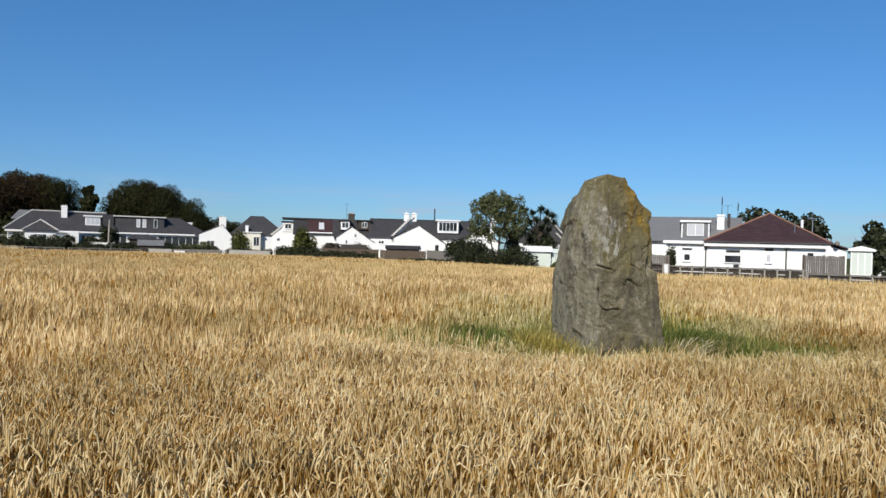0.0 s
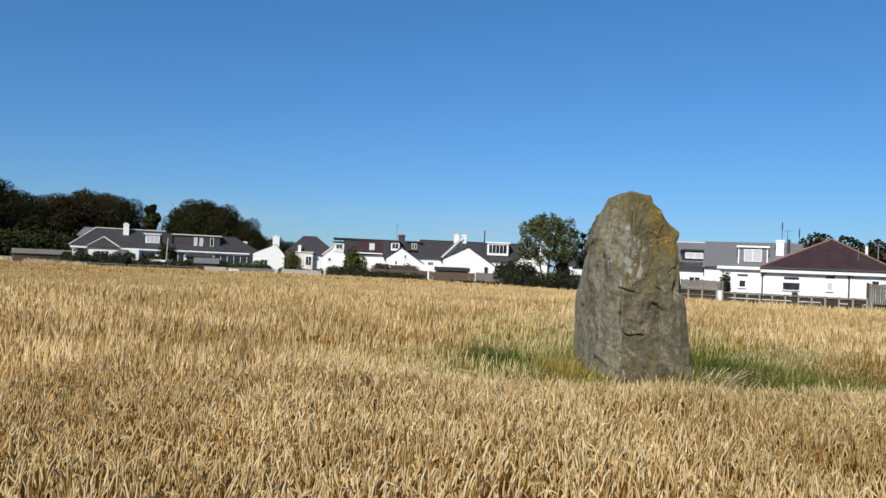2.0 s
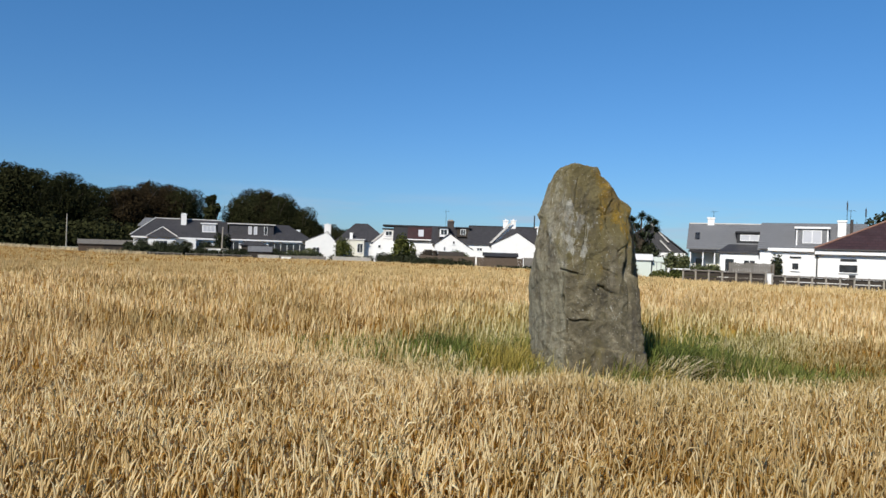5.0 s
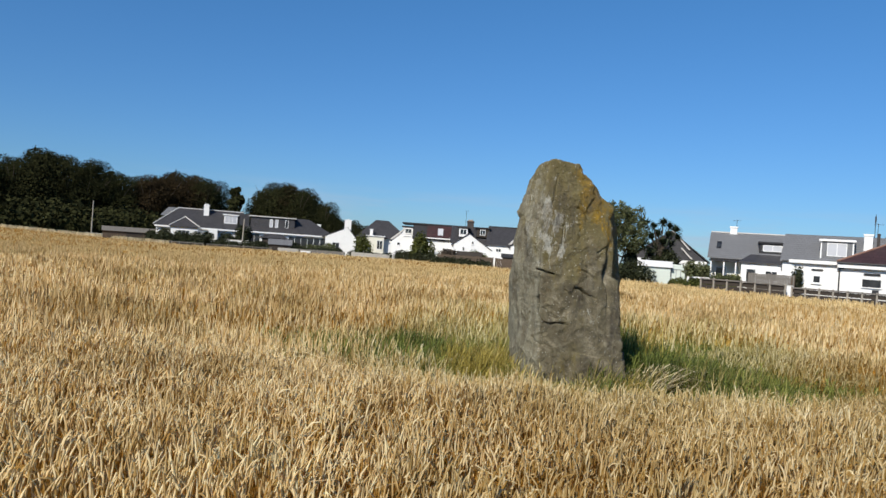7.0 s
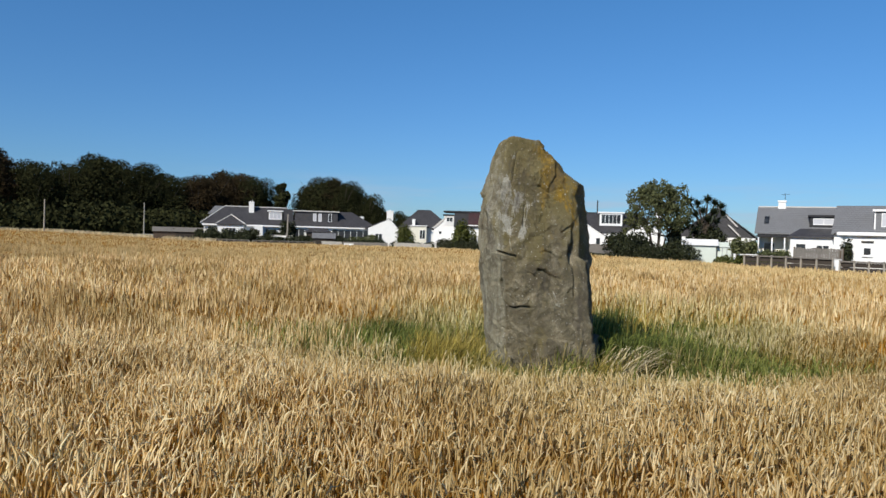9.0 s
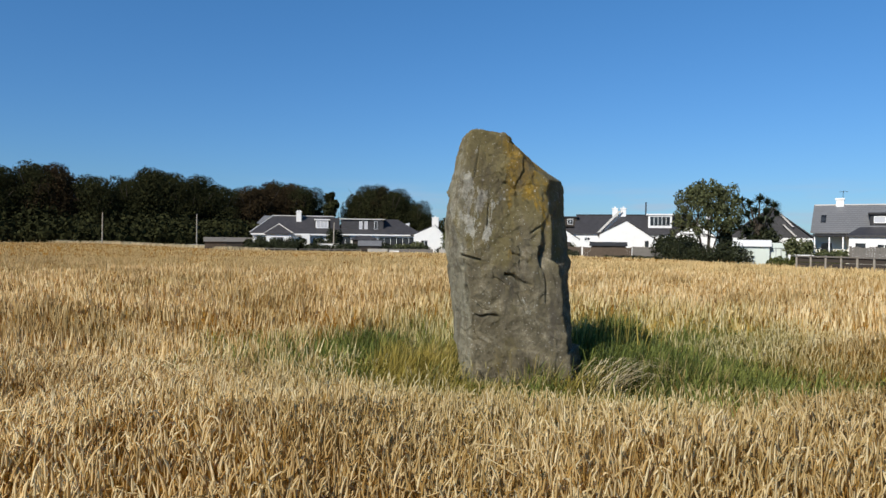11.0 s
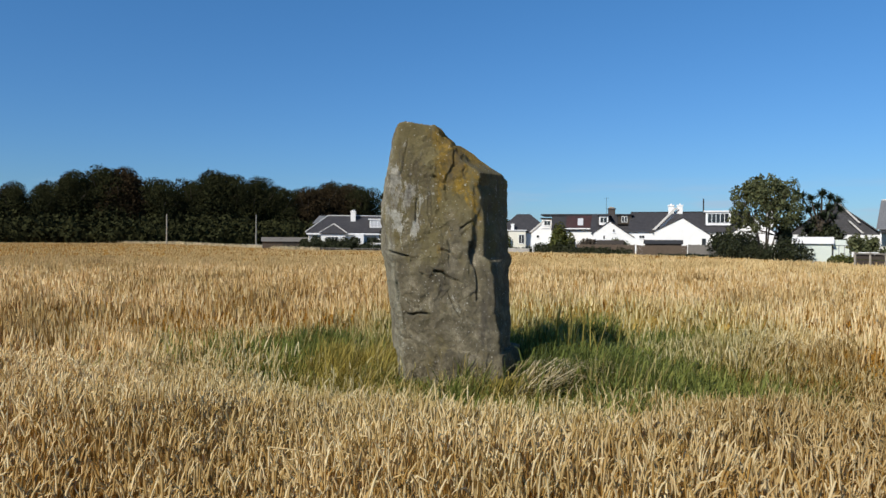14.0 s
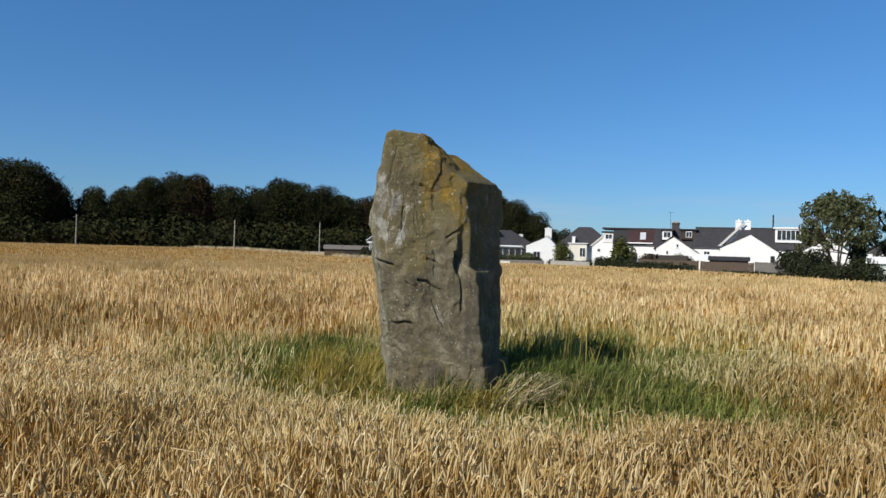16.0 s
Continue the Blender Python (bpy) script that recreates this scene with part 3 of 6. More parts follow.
    bm.verts.ensure_lookup_table()
    bm.faces.new([bm.verts[(n_rows - 1) * around + q] for q in range(around)])
    bm.to_mesh(me)
    bm.free()
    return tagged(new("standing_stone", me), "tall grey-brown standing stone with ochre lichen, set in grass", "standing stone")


build_stone()


# ---------- barley ----------
EDGE = ((-400, 80), (-150, 106), (-110, 108), (-82, 100), (-70, 95.5), (-56, 93.5), (-45, 96.5), (-33, 96.5), (-25, 95.5), (-8, 83), (3, 65), (9, 49), (14, 39), (25, 32), (40, 27), (200, -20))


def field_limit(x):
    return np.interp(x, [p[0] for p in EDGE], [p[1] for p in EDGE])


def clearing(x, y):
    """Below 1 inside the grassy ring round the stone."""
    wob = 0.16 * np.sin(3 * np.arctan2(y - .7, x) + .6) + 0.10 * np.sin(7 * np.arctan2(y - .7, x))
    return np.hypot((x - .20) / np.where(x < .2, 3.55, 3.5), (y + .10) / np.where(y < -.1, np.interp(x, [.2, 1.4], [3.15, 2.15]), 3.3)) + wob


def sown(x, y, c):
    """How thickly the crop stands: thinning in patches through the ring, none at the stone itself."""
    patch = swell(x + 12, y + 5, .6)
    c = np.where((x > 0) & (y > 1.0), c * np.interp(y, [1, 3, 6], [1, .84, .82]), c)
    thin = np.clip((c - np.interp(x, [-.5, 1.2], [.52, .72]) + .14 * patch) / 0.52, 0.0, 1)
    return np.where(c > .42, thin * np.where((x < -1.0) | (x > 1.5), 1.0, .25 + .75 * (c > np.where(y < 0, 1.06, .95))), 0)


def scatter(rng, r0, r1, a0, a1, per_m2, centre=(0.4, -9.2)):
    """Even random places in a sector; bearings a0 to a1 in degrees, to the right of +y."""
    n = int(per_m2 * radians(a1 - a0) / 2 * (r1 ** 2 - r0 ** 2))
    r, a = np.sqrt(rng.uniform(r0 ** 2, r1 ** 2, n)), np.radians(rng.uniform(a0, a1, n))
    x, y = centre[0] + r * np.sin(a), centre[1] + r * np.cos(a)
    c = clearing(x, y)
    keep = (y < field_limit(x) - 0.6) & (rng.uniform(0, 1, n) < sown(x, y, c))
    return x[keep], y[keep], r[keep], c[keep]


def lay(x, y):
    """A slow drift in how far and which way the stems lean."""
    return 0.5 + 0.5 * np.sin(0.9 * x + 0.5 * y + 1.3 * np.sin(0.45 * y)) * np.cos(0.37 * x - 0.8 * y)


def stems(rng, x, y, c, tall):
    n = len(x)
    z = lies(x, y)
    h = tall * rng.normal(1.0, 0.085, n) * (0.55 + 0.45 * np.clip((c - 0.95) / 0.60, 0, 1)) * (1 - 0.06 * lay(x, y)) * (1 + 0.12 * swell(x, y, .35) + 0.17 * swell(x + 7, y, 1.1))
    phi = rng.vonmises(0.2, 0.3, n)
    d = np.stack([np.cos(phi), np.sin(phi), np.zeros(n)], 1)
    psi = rng.uniform(0, 2 * np.pi, n)
    w = np.stack([np.cos(psi), np.sin(psi), np.zeros(n)], 1)
    return np.stack([x, y, z], 1), h[:, None], d, w


UP = np.array([0, 0, 1.0])
KNOTS = np.random.default_rng(99).uniform(-1, 1, (256, 256))


def swell(x, y, scale):
    """Smooth random swell between -1 and 1 over the field; scale: metres from knot to knot."""
    u, v = np.asarray(x) / scale + 1000, np.asarray(y) / scale + 1000
    i, j = np.floor(u).astype(int), np.floor(v).astype(int)
    a, b = u - i, v - j
    a, b = a * a * (3 - 2 * a), b * b * (3 - 2 * b)
    k = lambda p, q: KNOTS[p % 256, q % 256]
    return (k(i, j) * (1 - a) + k(i + 1, j) * a) * (1 - b) + (k(i, j + 1) * (1 - a) + k(i + 1, j + 1) * a) * b


def beside_walk(x, y):
    """True on the strip of crop along the walk, where every ear is built in full."""
    s, u = .836 * (x + 2.8) + .549 * (y + 11.3), .836 * (y + 11.3) - .549 * (x + 2.8)
    s, u = s + 0.8 * swell(x, y, .5) + 0.5 * swell(x, y, .12), u + 0.8 * swell(x + 50, y, .5) + 0.5 * swell(x + 50, y, .12)
    return (s > -1.5) & (s < 12.5) & (u > 1.3) & (u < 7.8)


def build_near_barley():
    rng = np.random.default_rng(4)
    s, u = rng.uniform(-2.8, 13.8, 118000), rng.uniform(0.0, 9.1, 118000)
    x, y = -2.8 + .836 * s - .549 * u, -11.3 + .549 * s + .836 * u
    c = clearing(x, y)
    k = (rng.uniform(0, 1, len(x)) < sown(x, y, c)) & beside_walk(x, y)
    x, y, c = x[k], y[k], c[k]
    base, h, d, w = stems(rng, x, y, c, 0.60)
    n = len(x)
    lean = rng.gamma(2.0, 0.024, (n, 1)) + 0.13 * (lay(x, y)[:, None] ** 3) * rng.uniform(0, 1, (n, 1))
    p0, p2 = base + UP * 0.05, base + UP * h * .86 + d * lean
    a0 = np.abs(rng.normal(0.0, 0.15, (n, 1)))
    nod = np.where(rng.uniform(0, 1, (n, 1)) < 0.11, rng.uniform(0.8, 2.4, (n, 1)), rng.uniform(0.0, 0.6, (n, 1)))
    L = rng.uniform(0.055, 0.12, (n, 1))

    def on(p, s, a):
        return p + s * (np.sin(a) * d + np.cos(a) * UP)
    q1 = on(p2, L * .5, a0 + nod * .35)
    q2 = on(q1, L * .5, a0 + nod)
    side = np.cross(d, UP)
    verts = []
    for p, wide in ((p0, .0028), (p2, .0020)):
        verts += [p - w * wide, p + w * wide]
    for q, r_, a in ((p2, .0036, a0), (q1, .0066, a0 + nod * .35), (q2, .0038, a0 + nod)):
        out = np.cos(a) * d - np.sin(a) * UP
        for k in range(3):
            b = 2.094 * k + 0.4
            verts.append(q + r_ * (math.cos(b) * side + math.sin(b) * out))
    fall = rng.uniform(0, 2 * np.pi, (n, 1))
    f = np.concatenate([np.cos(fall), np.sin(fall), np.zeros((n, 1))], 1)
    fs = np.cross(f, UP)
    m1 = base * .45 + p2 * .55 + UP * rng.uniform(-.12, .10, (n, 1))
    m2, m3 = m1 + f * .014 + UP * .07, m1 + f * rng.uniform(.02, .07, (n, 1)) + UP * rng.uniform(.0, .14, (n, 1))
    for p, wide in ((m1, .0026), (m2, .0042), (m3, .001)):
        verts += [p - fs * wide, p + fs * wide]
    # the beard: a narrow spray carried on from the ear's tip
    beard = on(q2, rng.uniform(.015, .045, (n, 1)), a0 + nod * 1.25 + .15)
    for p, wide in ((q2, .0034), (beard, .0010)):
        verts += [p - side * wide, p + side * wide]
    V = np.stack(verts, 1)
    k = V.shape[1]
    Q = [(0, 1, 3, 2)]
    for ring in range(2):
        for s in range(3):
            a, b = 4 + ring * 3 + s, 4 + ring * 3 + (s + 1) % 3
            Q.append((a, b, b + 3, a + 3))
    Q += [(13, 14, 16, 15), (15, 16, 18, 17), (19, 20, 22, 21)]
    Q = np.array(Q)
    F = (np.arange(n)[:, None, None] * k + Q[None]).reshape(-1, 4)
    index = np.tile(np.array([0] + [1] * 6 + [0, 0, 1]), n)
    me = mesh_np("barley", V.reshape(-1, 3), F, [STRAW, EAR], index, smooth=True)
    tagged(new("barley", me), "ripe golden barley stems with nodding bearded ears", "barley", kind="stuff")


def build_fallen_straw():
    """Broken stalks lying across the standing crop beside the walk."""
    rng = np.random.default_rng(12)
    n = 900
    s, u = rng.uniform(-2.0, 13.0, n), rng.uniform(0.8, 8.6, n)
    x, y = -2.8 + .836 * s - .549 * u, -11.3 + .549 * s + .836 * u
    k = (clearing(x, y) > 1.1) & beside_walk(x, y)
    x, y = x[k], y[k]
    n = len(x)
    a, rise, length = rng.uniform(0, 2 * np.pi, n), rng.normal(.1, .3, n), rng.uniform(.10, .34, n)
    d = np.stack([np.cos(a) * np.cos(rise), np.sin(a) * np.cos(rise), np.sin(rise)], 1)
    side = np.stack([-np.sin(a), np.cos(a), np.zeros(n)], 1)
    up = np.cross(d, side)
    mid = np.stack([x, y, lies(x, y) + rng.uniform(.44, .58, n)], 1)
    bow = rng.uniform(-.03, .04, n)[:, None]
    verts = []
    for t, lift, r in ((-.5, 0, .0026), (0, 1, .0034), (.5, 0, .0044)):
        q = mid + d * (t * length)[:, None] + side * bow * lift
        for j in range(3):
            verts.append(q + r * (math.cos(2.094 * j) * side + math.sin(2.094 * j) * up))
    V = np.stack(verts, 1)
    Q = np.array([(3 * g + j, 3 * g + (j + 1) % 3, 3 * g + 3 + (j + 1) % 3, 3 * g + 3 + j) for g in range(2) for j in range(3)])
    F = (np.arange(n)[:, None, None] * 9 + Q[None]).reshape(-1, 4)
    tagged(new("fallen_straw", mesh_np("fallen_straw", V.reshape(-1, 3), F, [EAR], smooth=True)), "broken pale straws lying across the barley", "straw", kind="stuff")


def build_middle_barley():
    rng = np.random.default_rng(5)
    for a0, a1, r0, r1, dense in ((-84, 70, 0, 11, 210), (-84, 56, 11, 17, 120), (-70, 44, 17, 32, 58), (70, 276, 0, 6, 260), (70, 276, 6, 14, 130), (70, 276, 14, 40, 16)):
        x, y, r, c = scatter(rng, r0, r1, a0, a1, dense)
        k = ~beside_walk(x, y)
        x, y, r, c = x[k], y[k], r[k], c[k]
        base, h, d, w = stems(rng, x, y, c, 0.60)
        n = len(x)
        fat = 0.85 if r1 < 12 else 1.25 if r1 < 20 else 1.75
        lean = rng.gamma(2.0, 0.04, (n, 1))
        p0, p1 = base + UP * 0.15, base + UP * h * .80 + d * lean
        a = rng.uniform(0.0, 0.45, (n, 1))
        tip = p1 + rng.uniform(.13, .21, (n, 1)) * (np.sin(a) * d + np.cos(a) * UP)
        verts = [p0 - w * .004 * fat, p0 + w * .004 * fat, p1 + w * .003 * fat, p1 - w * .003 * fat]
        side = np.cross(d, UP)
        for q, r_ in ((p1, .011 * fat), (tip, .0035 * fat)):
            for k in range(3):
                b = 2.094 * k
                verts.append(q + r_ * (math.cos(b) * side + math.sin(b) * d))
        V = np.stack(verts, 1)
        Q = np.array(([(0, 1, 2, 3)] if r1 < 20 else []) + [(4 + s, 4 + (s + 1) % 3, 7 + (s + 1) % 3, 7 + s) for s in range(3)])
        F = (np.arange(n)[:, None, None] * V.shape[1] + Q[None]).reshape(-1, 4)
        me = mesh_np("barley", V.reshape(-1, 3), F, [STRAW, EAR], np.tile([0, 1, 1, 1] if r1 < 20 else [1, 1, 1], n))
        tagged(new("barley", me), "ripe golden barley standing across the open field", "barley", kind="stuff")


def build_far_barley():
    rng = np.random.default_rng(6)
    for r0, r1, dense, fat in ((32, 62, 18, 0.75), (62, 190, 2.8, 1.8)):
        x, y, r, c = scatter(rng, r0, r1, -82, 54, dense)
        base, h, d, w = stems(rng, x, y, c, 0.58)
        n = len(x)
        wide = rng.uniform(.02, .05, (n, 1)) * fat
        tip = base + UP * h + d * rng.uniform(0, .12, (n, 1))
        root = base + UP * 0.25
        w2 = np.cross(w, UP)
        verts = []
        for a in (w, w2):
            verts += [root - a * wide, root + a * wide, tip + a * wide * .35, tip - a * wide * .35]
        V = np.stack(verts, 1)
        Q = np.array([(0, 1, 2, 3), (4, 5, 6, 7)])
        F = (np.arange(n)[:, None, None] * 8 + Q[None]).reshape(-1, 4)
        me = mesh_np("barley", V.reshape(-1, 3), F, [CANOPY])
        tagged(new("barley", me), "ripe pale barley reaching to the garden fences", "barley", kind="stuff")


def build_thatch():
    """The tangle of leaves and lower stems that closes the crop under its ears."""
    rng = np.random.default_rng(7)
    rings = np.concatenate([[.05], np.geomspace(.4, 430, 370)])
    n = 340
    a = np.linspace(0, 2 * np.pi, n, endpoint=False)
    R, A = np.meshgrid(rings, a, indexing="ij")
    x, y = 0.4 + R * np.cos(A), -9.2 + R * np.sin(A)
    c = clearing(x, y)
    walk_off = np.hypot(x - 0.4, y + 9.2)
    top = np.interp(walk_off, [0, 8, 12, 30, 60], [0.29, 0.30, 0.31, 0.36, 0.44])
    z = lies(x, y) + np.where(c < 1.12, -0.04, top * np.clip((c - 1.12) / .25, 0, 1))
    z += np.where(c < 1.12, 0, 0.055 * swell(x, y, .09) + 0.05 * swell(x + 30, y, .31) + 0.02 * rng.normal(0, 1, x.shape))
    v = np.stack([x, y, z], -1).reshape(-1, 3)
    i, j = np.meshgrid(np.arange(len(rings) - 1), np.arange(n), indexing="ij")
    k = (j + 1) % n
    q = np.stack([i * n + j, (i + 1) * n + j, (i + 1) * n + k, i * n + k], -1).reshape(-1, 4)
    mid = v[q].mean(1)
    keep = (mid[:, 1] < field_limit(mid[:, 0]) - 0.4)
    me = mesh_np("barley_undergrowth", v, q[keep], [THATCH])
    tagged(new("barley_undergrowth", me), "matted golden straw and leaves under the barley ears", "barley", kind="stuff")


build_thatch()
build_near_barley()
build_fallen_straw()
build_middle_barley()
build_far_barley()


# ---------- the grass round the stone ----------
def blades(rng, x, y, h, lean_to, lean, wide, turn=1.5):
    """Tapering, bending blades of grass as one array of quads."""
    n = len(x)
    z = lies(x, y) - 0.01
    phi = lean_to + rng.normal(0, turn, n) if lean_to is not None else rng.uniform(0, 2 * np.pi, n)
    d = np.stack([np.cos(phi), np.sin(phi), np.zeros(n)], 1)
    psi = rng.uniform(0, 2 * np.pi, n)
    w = np.stack([np.cos(psi), np.sin(psi), np.zeros(n)], 1)
    base, h, lean, wide = np.stack([x, y, z], 1), h[:, None], lean[:, None], wide[:, None]
    p = [base, base + UP * h * .5 + d * lean * .25, base + UP * h * .86 + d * lean * .65, base + UP * h * (1 - .25 * np.minimum(lean / h, 1)) + d * lean * 1.15]
    verts = []
    for q, k in zip(p, (1.0, .9, .6, .08)):
        verts += [q - w * wide * k, q + w * wide * k]
    V = np.stack(verts, 1)
    Q = np.array([(0, 1, 3, 2), (2, 3, 5, 4), (4, 5, 7, 6)])
    return V.reshape(-1, 3), (np.arange(n)[:, None, None] * 8 + Q[None]).reshape(-1, 4)


def outside_stone(x, y):
    return ((x - .0) / .74) ** 2 + ((y + .12) / .62) ** 2 > 1


def build_grass():
    rng = np.random.default_rng(8)
    n = 80000
    x, y = rng.uniform(-4.2, 5.2, n), rng.uniform(-3.4, 7.0, n)
    c = clearing(x, y)
    c = np.where((x > 0) & (y > 1.0), c * np.interp(y, [1, 3, 7], [1, .80, .62]), c)
    clump = swell(x, y + 30, .55) + .6 * swell(x, y + 60, .2)
    keep = (rng.uniform(0, 1, n) < np.clip((1.28 - c) / .50, 0, 1) * np.clip(.60 + 1.0 * clump, .06, 1)) & outside_stone(x, y)
    x, y, c, clump = x[keep], y[keep], c[keep], clump[keep]
    n = len(x)
    front = np.clip((-0.5 - y) / 0.9, 0, 1) * np.clip(1 - np.abs(x + .1) / 2.2, 0, 1)
    tall = rng.uniform(.16, .44, n) * (1 - .55 * front) * (0.74 + 0.62 * clump)
    tall = np.clip(tall, .06, .55)
    dry = rng.uniform(-1, 1, n) * .6 - .30 * (x > .6) + .8 * swell(x + 40, y, .5) + .55 * front + .30 * (c > .9) > 0.50
    dark = ~dry & (rng.uniform(-.5, .5, n) + 1.1 * swell(x + 20, y + 9, .5) > .42)
    green = ~dry & ~dark
    lean, wide = rng.uniform(.04, .34, n), rng.uniform(.004, .010, n)
    V, F = blades(rng, x[green], y[green], tall[green], 0.2, lean[green], wide[green])
    tagged(new("grass", mesh_np("grass", V, F, [GRASS])), "lush green meadow grass ringing the stone", "grass", kind="stuff")
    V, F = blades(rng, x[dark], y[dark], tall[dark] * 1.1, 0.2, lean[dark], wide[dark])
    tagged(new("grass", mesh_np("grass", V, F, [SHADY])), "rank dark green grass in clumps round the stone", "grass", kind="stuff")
    V, F = blades(rng, x[dry], y[dry], tall[dry] * 1.1, 0.2, lean[dry], wide[dry] * .8)
    tagged(new("dry_grass", mesh_np("dry_grass", V, F, [DRY])), "bleached dry grass mixed through the green ring", "grass", kind="stuff")
    n = 4200
    x, y = rng.normal(-.98, .32, n), rng.normal(-.45, .48, n)
    k = outside_stone(x, y) & (clearing(x, y) < 1.15) & (rng.uniform(-.5, .9, n) < swell(x, y, .16) + .5)
    x, y = x[k], y[k]
    n = len(x)
    V, F = blades(rng, x, y, rng.uniform(.20, .56, n) * (.85 + .4 * swell(x, y, .22)), 0.4, rng.uniform(.03, .34, n), rng.uniform(.003, .006, n))
    tagged(new("russet_grass", mesh_np("russet_grass", V, F, [RUSSET])), "tall russet seeding grass beside the stone", "grass", kind="stuff")
    n = 9000
    x, y = rng.uniform(-1.0, 1.3, n), -.70 - np.abs(rng.normal(0, .42, n))
    mossy = rng.uniform(0, 1, n) < .45
    h, lean, wide = rng.uniform(.06, .20, n), rng.uniform(.03, .16, n), rng.uniform(.002, .005, n)
    for k, mat, label in ((mossy, GRASS, "short green grass along the foot of the stone"), (~mossy, RUSSET, "short yellowed grass along the foot of the stone")):
        V, F = blades(rng, x[k], y[k], h[k], 0.3, lean[k], wide[k])
        tagged(new("grass", mesh_np("grass", V, F, [mat])), label, "grass", kind="stuff")


def build_verge():
    """Tall bleached grass along the far edge of the field, before the wood."""
    rng = np.random.default_rng(9)
    n = 6000
    x = rng.uniform(-190, -62, n)
    y = field_limit(x) + rng.uniform(-.3, .9, n)
    V, F = blades(rng, x, y, rng.uniform(.7, 1.15, n), 0.2, rng.uniform(.05, .3, n), rng.uniform(.03, .07, n))
    tagged(new("verge_grass", mesh_np("verge_grass", V, F, [BLEACHED])), "tall bleached grass along the edge of the field", "grass", kind="stuff")


def build_tussock(x, y, n, tall, lean, seed, label, mat=None, spread=.12):
    rng = np.random.default_rng(seed)
    bx, by = x + rng.normal(0, spread, n), y + rng.normal(0, spread, n)
    V, F = blades(rng, bx, by, tall * rng.uniform(.5, 1.1, n), 0.45, lean * rng.uniform(.4, 1.3, n), rng.uniform(.004, .009, n), .5 if lean > .3 else 1.5)
    tagged(new("tussock", mesh_np("tussock", V, F, [mat or DRY])), label, "grass tussock", kind="stuff")


build_grass()
build_verge()
build_tussock(-2.1, .65, 800, .48, .16, 14, "dark green grass clump at the edge of the barley", SHADY, .26)
build_tussock(-1.85, -.25, 600, .44, .18, 15, "dark green grass clump beside the russet grass", SHADY, .30)
build_tussock(-1.65, -1.45, 700, .36, .16, 24, "low dark clump before the russet grass", SHADY, .26)
build_tussock(-3.1, .1, 800, .44, .15, 22, "green grass clump among thin barley", GRASS, .45)
build_tussock(3.0, 1.6, 700, .48, .15, 16, "green grass clump among the barley stems", GRASS, .45)
# darker blades add painted shade beside the stone
build_tussock(1.9, .9, 900, .42, .18, 17, "green grass clump coloured darker for the shade of the stone", SHADY, .38)
build_tussock(2.5, .1, 700, .38, .18, 18, "green grass clump at the edge of the clearing", GRASS, .35)
build_tussock(2.3, 2.6, 800, .46, .18, 23, "dark green grass clump behind the clearing", SHADY, .45)
build_tussock(0.85, -.90, 220, .34, .20, 21, "ragged green grass over the toe of the stone", RUSSET, .14)
build_tussock(1.04, -.55, 130, .50, .66, 19, "long bleached grass stalks leaning from the foot of the stone", BLEACHED, .15)
# rank clump whose dark colour strengthens the stone's shadow
build_tussock(1.35, .1, 1500, .54, .22, 20, "rank dark green grass deepening the shadow of the stone", SHADY, .34)
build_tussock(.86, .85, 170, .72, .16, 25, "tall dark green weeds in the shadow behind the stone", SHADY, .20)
build_tussock(.98, .95, 70, .92, .14, 26, "brown seeding stalks standing behind the stone", RUSSET, .22)
build_tussock(1.25, .15, 160, .52, .50, 27, "pale green arching grass beside the stone", GRASS, .22)
build_tussock(1.00, -.52, 150, .46, .55, 11, "bleached dry grass tussock leaning away from the stone")
build_tussock(1.35, -.10, 160, .40, .50, 12, "bleached dry grass tussock bent over beside the stone")
build_tussock(0.92, -.85, 160, .28, .30, 13, "small straw-coloured tussock at the foot of the stone")


# ---------- parts that many buildings share ----------
def window(parent, u, v, z, w, h, frame_mat=WHITE, bars=1, blind=False, sill=True):
    """A window whose middle of the sill line is u, z on a wall facing the field at v: frame, panes, sill."""
    bm = bmesh.new()
    e = 0.06
    xs = np.linspace(u - w / 2 + e / 2, u + w / 2 - e / 2, bars + 2)
    us, zs = [q for x in xs for q in (x - e / 2, x + e / 2)], [z, z + e, z + h - e, z + h]
    grid = [[bm.verts.new((a, v - .05, b)) for b in zs] for a in us]
    cells = [bm.faces.new((grid[i][j], grid[i + 1][j], grid[i + 1][j + 1], grid[i][j + 1]))
             for i in range(len(us) - 1) for j in range(3) if i % 2 == 0 or j != 1]
    deep = bmesh.ops.extrude_face_region(bm, geom=cells)
    bmesh.ops.translate(bm, vec=(0, .07, 0), verts=[g for g in deep["geom"] if isinstance(g, bmesh.types.BMVert)])
    bmesh.ops.recalc_face_normals(bm, faces=bm.faces)
    win = part("window", bm, frame_mat, parent)
    for a, b in zip(xs[:-1], xs[1:]):
        part("pane", one_box(a + e / 2, b - e / 2, v - .025, v + .015, z + e, z + h - e), CURTAIN if blind else GLASS, win)
    if sill:
        part("sill", one_box(u - w / 2 - .06, u + w / 2 + .06, v - .11, v + .01, z - .07, z, 0.01), WHITE, win)
    return win


